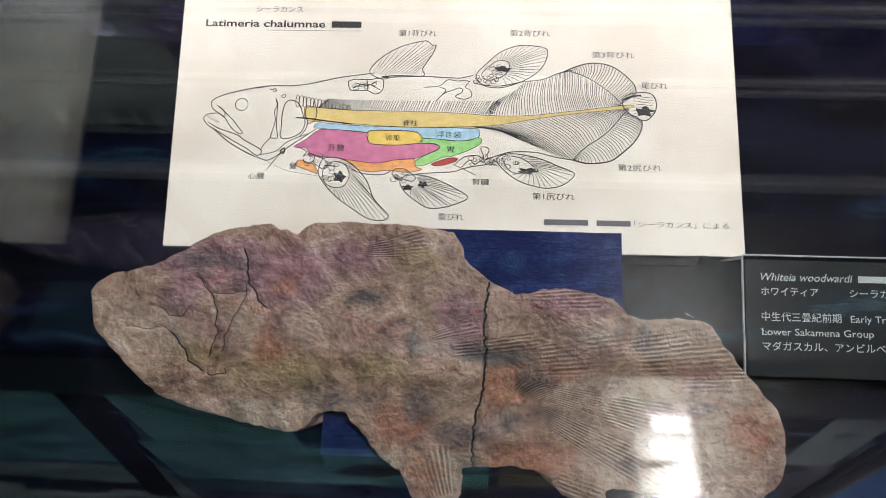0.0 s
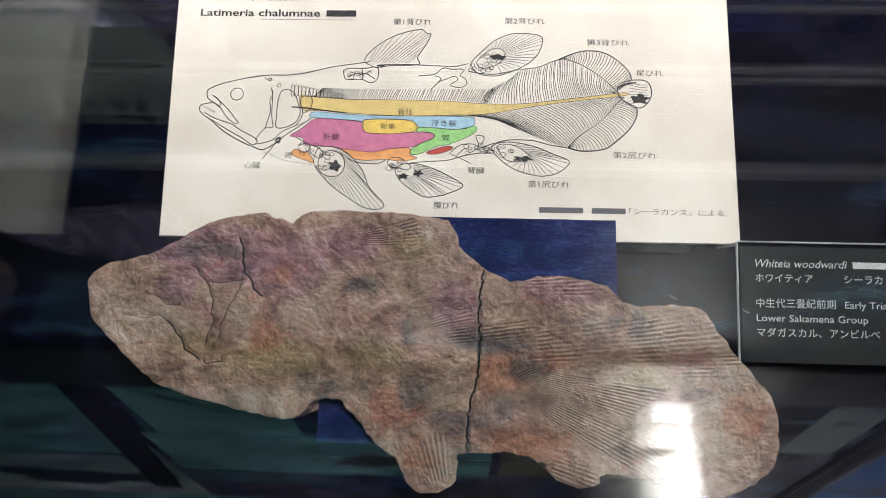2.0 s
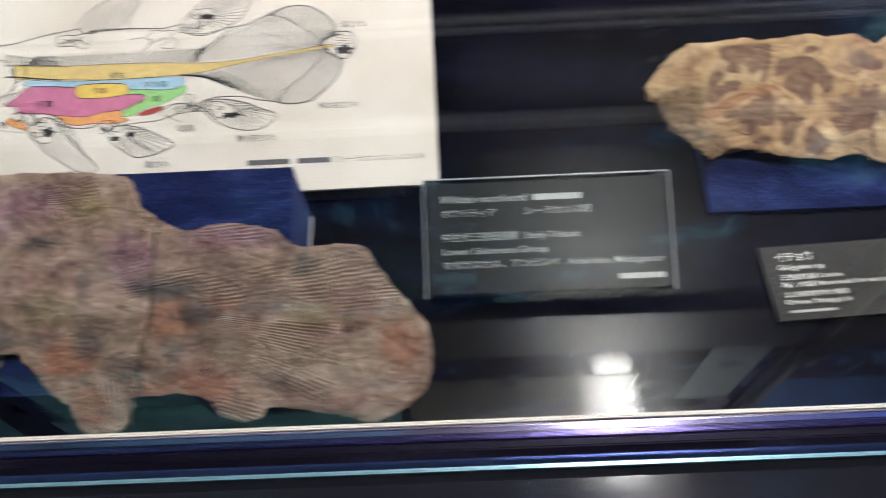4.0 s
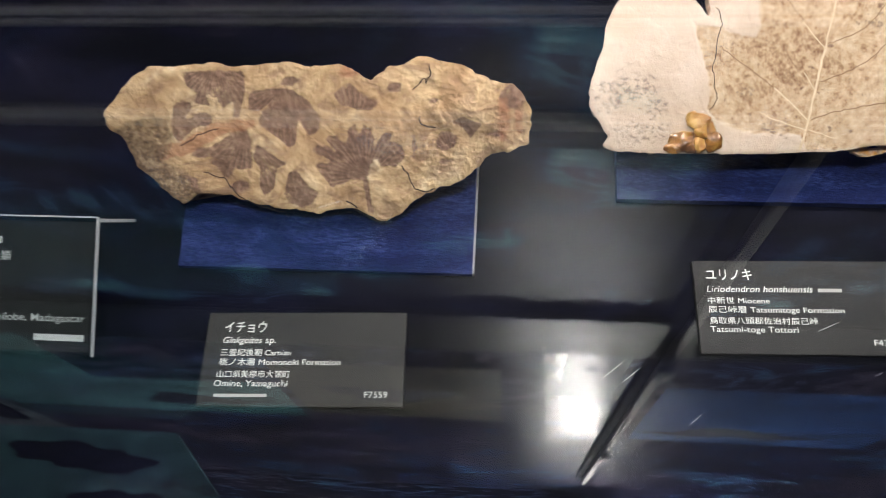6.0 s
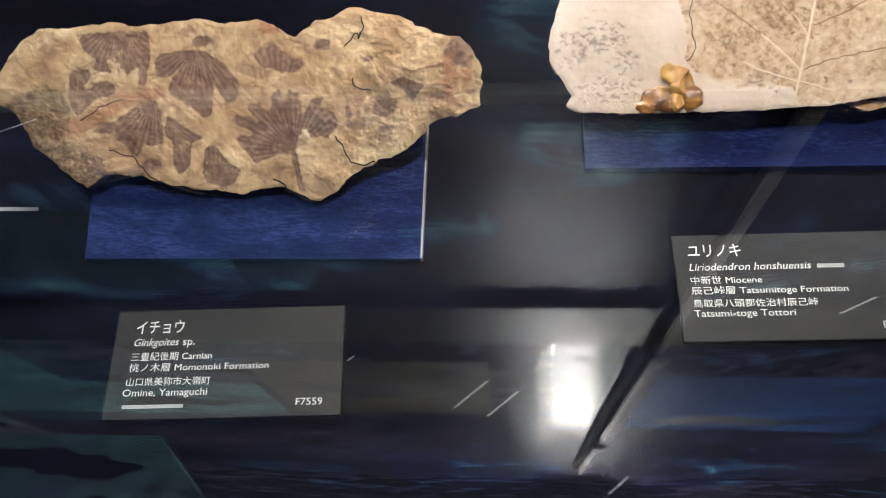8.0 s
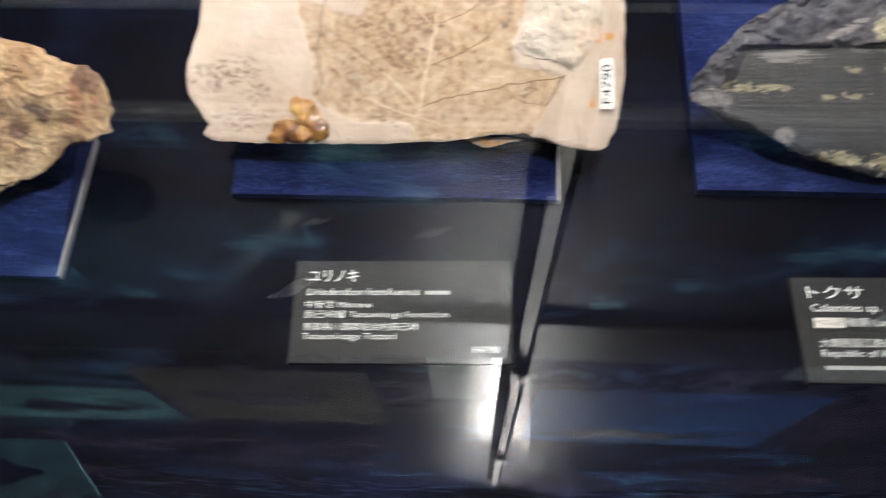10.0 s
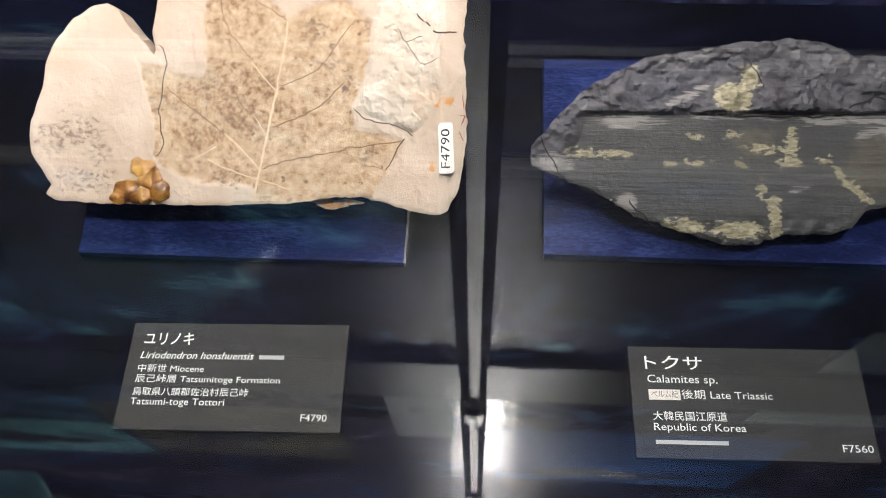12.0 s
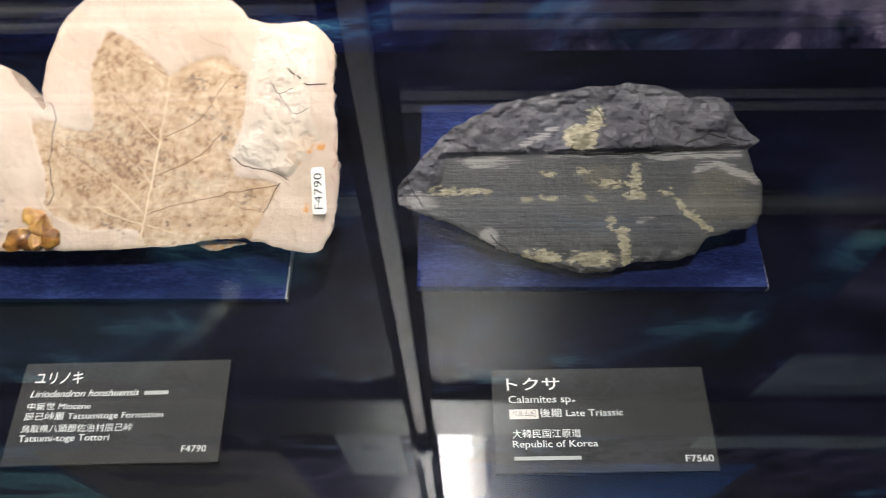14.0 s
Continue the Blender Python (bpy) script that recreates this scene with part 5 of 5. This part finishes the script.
    def along(pts, t):
        q = S(pts, 8)
        k = max(0.0, min(1.0, t)) * (len(q) - 1)
        return q[int(k)].lerp(q[min(int(k) + 1, len(q) - 1)], k - int(k))

    # head, jaws, gill cover, back and belly
    head = (([(-180, 70), (-179, 73), (-170.5, 77), (-152, 81.6), (-140, 83), (-131, 83), (-119, 84.6), (-101, 89), (-82, 92), (-79, 93)], 0.6), ([(-73, 90.4), (-63, 91), (-48, 90.7), (-30, 90), (-25, 90), (-17, 92)], 0.55),
            ([(-180, 70), (-179, 67), (-174, 63.4), (-171.4, 61.5), (-171, 64), (-173, 67), (-176.5, 69)], 0.6), ([(-182.6, 63), (-177, 64), (-173, 63), (-170, 60), (-166.6, 55), (-161.5, 51), (-158.6, 51.4), (-161, 54), (-165, 59), (-171, 64.7), (-175.5, 68.6)], 0.55),
            ([(-182.6, 63), (-184, 60), (-181, 56), (-174, 52), (-166, 47), (-156, 41.6), (-149, 37), (-146, 39), (-148, 41.7), (-158, 47), (-162, 50), (-174, 54), (-181, 58)], 0.6), ([(-177.5, 54), (-168, 46), (-158, 40), (-149.4, 36)], 0.7),
            ([(-149, 36), (-142, 34), (-135, 38), (-128, 44), (-121, 49), (-113, 55)], 0.55), ([(-147, 37.4), (-137, 40), (-130, 46.4), (-117, 52)], 0.45), ([(-147, 40), (-145, 44), (-141, 48.5)], 0.45),
            ([(-135, 54), (-135, 64), (-133.7, 71), (-130, 73.5), (-125, 71), (-122, 64), (-120.4, 58), (-123, 52), (-128, 49), (-133, 48), (-135.3, 50), (-135, 54)], 0.55), ([(-140, 74.7), (-138.4, 70.7), (-140, 65.6), (-139, 59.7), (-140.7, 51.7), (-141, 48.7), (-137, 48.8), (-138, 55.7), (-138.3, 61.7), (-138.5, 69.7), (-140, 74.7)], 0.5),
            ([(-144.4, 81), (-142.4, 80), (-141, 81), (-139.7, 79.7), (-142, 79)], 0.6), ([(-136.4, 76), (-134.6, 77.4), (-133.7, 75.8), (-135.5, 75), (-136.4, 76)], 0.45), ([(-152.7, 81.2), (-150, 81.8), (-147.6, 82)], 1.0),
            ([(-142, 28), (-133, 40)], 0.45), ([(-134.7, 40), (-132, 42), (-132.3, 38.5), (-134.7, 40)], 1.0), ([(-120, 69.6), (-120.7, 65), (-119, 60), (-119.6, 55), (-122.7, 50)], 0.5), ([(-116, 74), (-113.4, 66), (-115, 60), (-119.4, 57.7)], 0.5),
            ([(-126.4, 62), (-118, 61.5), (-106, 60), (-91, 58.4)], 0.85), ([(-90, 29.4), (-82, 26.6), (-71, 26.3), (-65.5, 29)], 0.55), ([(-51, 27), (-41.5, 28), (-28.5, 29), (-21, 31.4), (-14, 33), (-8, 34)], 0.5),
            ([(-122, 42), (-118, 40), (-120, 37), (-116, 38.5), (-113, 37.6), (-114, 33.7), (-118, 32.6), (-120, 35.5)], 0.5), ([(-113, 37.6), (-107.6, 35.7), (-104.6, 32), (-107, 29), (-112, 32), (-114, 33.7)], 0.5),
            ([(-65, 27), (-63, 30), (-57, 30), (-53, 27), (-50.6, 24.5), (-53, 22.5), (-59, 24), (-62.5, 24), (-65, 27)], 0.5), ([(-27, 33.6), (-21.5, 38.5), (-14, 39.6), (-9.5, 38), (-11.5, 44.5), (-8, 45), (-6.5, 42.7), (-9, 38.4)], 0.5),
            ([(-23, 32), (-18, 36.7), (-15, 34), (-10, 37), (-8, 33.4)], 0.45), ([(-28, 33.6), (-21, 30.5), (-14, 27)], 0.4), ([(-48, 83.4), (-38, 84.6), (-33, 88.7), (-27, 88), (-22, 88.3), (-19, 87.5)], 0.5),
            ([(-38, 83.6), (-34, 81.6), (-40, 74.5), (-35, 79.6), (-30, 81.7), (-25.5, 83.4), (-23.6, 81), (-28, 77.7), (-22.5, 76), (-18, 78), (-19, 82), (-22, 84), (-20, 87)], 0.5),
            ([(-95, 86.6), (-91, 88), (-81.6, 88), (-76, 89), (-73, 87), (-73.6, 81), (-78, 78.4), (-83, 80.7), (-92.5, 80.6), (-94.6, 83.6), (-95, 86.6)], 0.55), ([(-92, 82.6), (-83, 85), (-74.6, 81)], 0.5), ([(-91, 85.7), (-83, 84), (-77, 87)], 0.5), ([(-83.5, 88.4), (-82.7, 81)], 0.6),
            ([(-8.6, 37), (-1, 40), (8, 42.4), (22.5, 42.3), (33, 39.7), (44, 38)], 0.55), ([(-17, 86.7), (-2, 85), (13, 88), (26, 90), (35, 94), (42, 95.6)], 0.5))
    lines += [(S(p), w) for p, w in head]
    lines.append(([(-161 + 4 * math.cos(t / 4), 70 + 4 * math.sin(t / 4)) for t in range(26)], 0.5))
    for i in range(12):     # dashed throat line
        p, q = (along([(-147, 35.5), (-134, 29.4), (-125, 26.7), (-110, 24.7)], (i + k) / 12) for k in (0.0, 0.6))
        lines.append(([p, q], 0.55))
    rnd = random.Random(5)
    for i in range(9):      # teeth
        p = Vector((-182, 61)).lerp(Vector((-174, 57)), i / 9)
        lines.append(([p, p + Vector((0.5, 1.6)), p + Vector((0.9, 0.1))], 0.3))
    for i in range(15):     # vertebrae behind the gill cover
        x = -126 + 2.3 * i
        y = 73 - 0.15 * i
        lines.append(([(x + (1.2 + 0.3 * (i % 2)) * math.cos(k), y - 0.12 * i + (4.2 - 0.2 * i) * math.sin(k)) for k in (0, 0.8, 1.6, 2.4, 3.2, 4.0, 4.8, 5.6, 6.3)], 0.45))
    for cx, cy, rx, ry, n in ((-103, 27, 4, 6, 12), (-60, 25, 6, 3, 8), (2, 35, 9, 3, 14), (-4, 94, 6, 5, 14), (-10, 88, 6, 3, 10), (-84, 84, 7, 3, 5), (-16, 36, 8, 3, 6), (-114, 35, 5, 3, 5)):     # bone cells
        for _ in range(n):
            x, y, r = cx + rnd.uniform(-rx, rx), cy + rnd.uniform(-ry, ry), rnd.uniform(1.2, 2.2)
            k = rnd.randint(4, 6)
            lines.append(([(x + r * math.cos(6.3 * i / k + r), y + 0.8 * r * math.sin(6.3 * i / k + r)) for i in range(k + 1)], 0.4))
    part("outline", strokes(lines, 0.4, lambda u, v: Z2), INK, ob, "black ink outline of a fish")
    # fins: closed outline, free edge, root line, number of rays
    lobes = ([(-12, 93), (-4, 101), (2, 102), (5, 99.4), (4, 95), (0, 91), (-8, 89)], [(-107, 29), (-101, 34), (-94, 32), (-91, 25.5), (-93.6, 19), (-100, 17.6), (-106, 21)], [(2, 39), (11.5, 39), (19, 34.6), (21, 31), (13.5, 28.7), (6, 30.5)])
    fins = (([(-82, 93), (-78, 100), (-71, 106), (-62, 111), (-52, 114), (-46.6, 114.6), (-43.6, 112), (-41, 111.6), (-43, 106), (-46, 101), (-49, 95.5), (-48.5, 91), (-66, 90), (-74, 88.6)], 1, 11, [(-80, 93), (-70, 91), (-54, 91.5)], 15, None),
            ([(-15, 90), (-14.5, 94), (-10, 99), (-1, 107.5), (9, 112), (18, 112.5), (27, 111), (28.7, 107), (26, 99), (20, 92.6), (11, 87.4), (0, 84), (-10, 85)], 2, 12, lobes[0][1:6], 24, lobes[0]),
            ([(-110, 29), (-107, 36), (-97, 36), (-88, 31), (-80, 22), (-75, 10.6), (-66, 1), (-70, -2.5), (-79, -1), (-88, 4.6), (-96, 10), (-104, 17.5), (-109, 24)], 2, 13, lobes[1][1:], 24, lobes[1]),
            ([(-60, 22), (-56, 26), (-47, 26.4), (-38, 24), (-28, 19.4), (-18.6, 13), (-28, 8), (-31, 7), (-41, 5.7), (-48, 9), (-56, 15)], 2, 11, [(-50, 25), (-48, 20), (-54, 17)], 20, None),
            ([(-2, 37), (3, 40.6), (11.5, 41), (24, 38.5), (35, 34), (45, 29.4), (39, 22.6), (30, 20), (21, 21), (12, 24), (4, 29.5)], 2, 11, lobes[2][1:5], 20, lobes[2]))
    for outline, a, b, root, n, lobe in fins:
        edge = smooth_loop(outline, 5)
        rays = [([*edge, edge[0]], 0.55)]
        if lobe:
            inner = smooth_loop(lobe, 5)
            rays.append(([*inner, inner[0]], 0.5))
        for i in range(1, n):
            t = i / n
            p, q = along(root, t), along(outline[a:b], t)
            rays.append(([p, p.lerp(q, 0.5) + Vector((0.3, 0.3)), q], 0.36))
        part("fin", strokes(rays, 0.3, lambda u, v: Z2), INK, ob, "black ink fin with fine rays")
    for x, y, rx, ry, sd in ((1, 96.5, 4.2, 1.8, 0.4), (17, 30.5, 5.5, 1.7, 2.2), (-97, 24.4, 3.2, 3.2, 1.1), (-55, 18.5, 2.8, 1.7, 0.2), (-46, 20.6, 2.8, 1.8, 3.0), (-72, 90, 2.4, 0.8, 1.0)):
        part("fin_bone", flat_shape(wave_shape(x, y, rx, ry, sd, 5, 30), Z2, 0.00003), INK, ob, "black ink blot at the fin root")
    # hatching of the back and the tail, between pairs of lines
    back_low, back_top = [(-113, 69), (-92, 67.7), (-62, 67.7), (-30, 67.3), (-5, 66)], [(-110, 75), (-92, 74.5), (-62, 74.5), (-30, 75), (-2, 75.5)]
    bone_top, bone_low = [(-8, 66), (17, 66.4), (41, 69.2), (59, 71.6), (76, 73.6)], [(-18, 58), (-5, 59), (17, 62.7), (41, 66.7), (59, 69.2), (76, 71)]
    crest, crest_fin = [(-2, 76), (8, 82), (16, 88.6), (26, 90), (35, 94), (42, 95.6), (50, 93), (59, 88), (68.5, 80.4), (74, 74.6)], [(38, 95), (44.5, 98), (54, 101), (65, 100.4), (74, 95.5), (81.5, 87.6), (83, 81.7)]
    keel, keel_fin = [(6, 53), (24, 45), (44, 38), (51.6, 46), (62.6, 54), (70, 61.7), (76, 69.3)], [(44, 38), (53, 36), (66, 37.5), (73, 42.4), (81, 50), (85.5, 58), (86, 64)]
    hatch = [(S(crest[5:]), 0.55), (S(keel[2:]), 0.55), (S(crest_fin), 0.7), (S(keel_fin), 0.8)]
    for low, top, n, lean, bend in ((back_low, back_top, 84, 3.0, 0.0), (bone_top, crest, 62, 0.0, -1.5), (crest[5:], crest_fin, 32, 0.0, 1.2), (bone_low, keel, 50, 0.0, 3.0), (keel[2:], keel_fin, 32, 0.0, 1.5)):
        for i in range(n):
            t = (i + 0.5 + rnd.uniform(-0.15, 0.15)) / n
            p, q = along(low, t), along(top, t + rnd.uniform(-0.004, 0.004)) + Vector((lean, 0))
            hatch.append((S([p, p.lerp(q, 0.5) + Vector((bend, 0.3 * bend)), q], 4), 0.36))
    part("hatching", strokes(hatch, 0.28, lambda u, v: Z2), INK, ob, "fine black ink hatching")
    tuft = smooth_loop([(75, 78.6), (81, 81.7), (90.6, 82), (94.5, 78), (94.5, 71), (90, 65), (85.6, 64.4), (79, 68), (75, 72.6)], 4)
    part("tail_tuft", strokes([([*tuft, tuft[0]], 0.7)] + [([(80 + 0.2 * i, 66 + 2.2 * i), (87, 68 + 1.6 * i), (93, 67 + 1.7 * i)], 0.4) for i in range(8)] + [([(74, 77), (80, 79.6), (86, 80.6)], 1.5)], 0.4, lambda u, v: Z2), INK, ob, "black ink tail tuft")
    part("tail_blot", flat_shape(wave_shape(88, 70, 4.6, 3.0, 0.5, 5, 26), Z2, 0.00003), INK, ob, "black ink blot in the tail tuft")
    words = ((-157, 133, "シーラカンス", 4.4, 30), (-60, 57.5, "脊柱", 4.2, 9.5), (-70, 47.8, "卵巣", 4.0, 9), (-39, 50.5, "浮き袋", 4.0, 15.5), (-105, 40.6, "肝臓", 4.2, 10), (-32, 41, "胃", 4, 4.2), (-128, 28.5, "腸", 4, 4.2),
             (-153, 21.6, "心臓", 4.2, 10), (-16, 20.6, "腎臓", 4.2, 10), (-65, 117.5, "第1背びれ", 4.3, 24), (5, 118.5, "第2背びれ", 4.3, 25), (56, 104.5, "第3背びれ", 4.3, 26), (86, 84.5, "尾びれ", 4.3, 16), (71, 31.5, "第2尻びれ", 4.3, 26), (20, 12.5, "第1尻びれ", 4.3, 25), (-36, -1.5, "腹びれ", 4.3, 15))
    for x, y, t, s, w in words:
        lettering("lettering", t, x, y + 0.6, s, w, Z2 + 0.00005, INK, ob)
    lettering("title", "Latimeria chalumnae", -189, 123, 6.2, 77, Z2, INK, ob, 0.0, 0.00012)
    bar("printed_bar", -108, 123, 4.4, 19, Z2, INK, ob)
    bar("title_rule", -150, 120.6, 0.3, 61, Z2, GREY_INK, ob)
    bar("printed_bar", 27, -2.6, 3.4, 26, Z2, GREY_INK, ob)
    bar("printed_bar", 58, -2.6, 3.4, 20, Z2, GREY_INK, ob)
    lettering("lettering", "「シーラカンス」による.", 80, -2.6, 4.0, 57, Z2, INK, ob)


anatomy_sheet()


def sheet_easel():
    a, c = 0.0047, 0.3402
    ob = thing("sheet_easel", pose(-0.06, 0.034, 0), "black sloping board that carries the printed sheet", "display support")
    part("board", prism([(0, 0), (0, a + c * 0.034 - 0.005), (0.15, a + c * 0.184 - 0.005), (0.15, 0)], -0.13, 0.15), BLACK, ob)


sheet_easel()


# ---------- scratches and dust on the glass ----------
def glass_scratches():
    rnd = random.Random(11)
    lines = []
    for _ in range(46):
        x, y = rnd.uniform(-0.3, 0.95) * 1000, rnd.uniform(-0.13, 0.17) * 1000
        a = rnd.choice((0.5, 0.55, -0.5, 1.2)) + rnd.uniform(-0.2, 0.2)
        for _ in range(rnd.choice((1, 1, 2, 3))):
            ox, oy, ln = rnd.uniform(-9, 9), rnd.uniform(-6, 6), rnd.uniform(0.6, 4.0)
            lines.append(([(x + ox, y + oy), (x + ox + ln * math.cos(a), y + oy + ln * math.sin(a))], 0.07))
    for _ in range(26):
        x, y = rnd.uniform(-0.3, 0.95) * 1000, rnd.uniform(-0.13, 0.17) * 1000
        lines.append(([(x, y), (x + 0.25, y + 0.1)], 0.22))
    for k in range(16):
        y = 60 - 11 * k
        for _ in range(3):
            x = 178 + rnd.uniform(-4, 4)
            lines.append(([(x, y + rnd.uniform(-4, 4)), (x + 2.5, y + rnd.uniform(-4, 4))], 0.06))
    bm = strokes(lines, 0.07, lambda u, v: GLASS_Z + 0.00605)
    ob = link_mesh("glass_scratches", bm, plain("scuffed_glass", (0.8, 0.8, 0.82), 0.5))
    tagged(ob, "fine pale scratches and dust on the glass top", "scratches", kind="stuff")


glass_scratches()
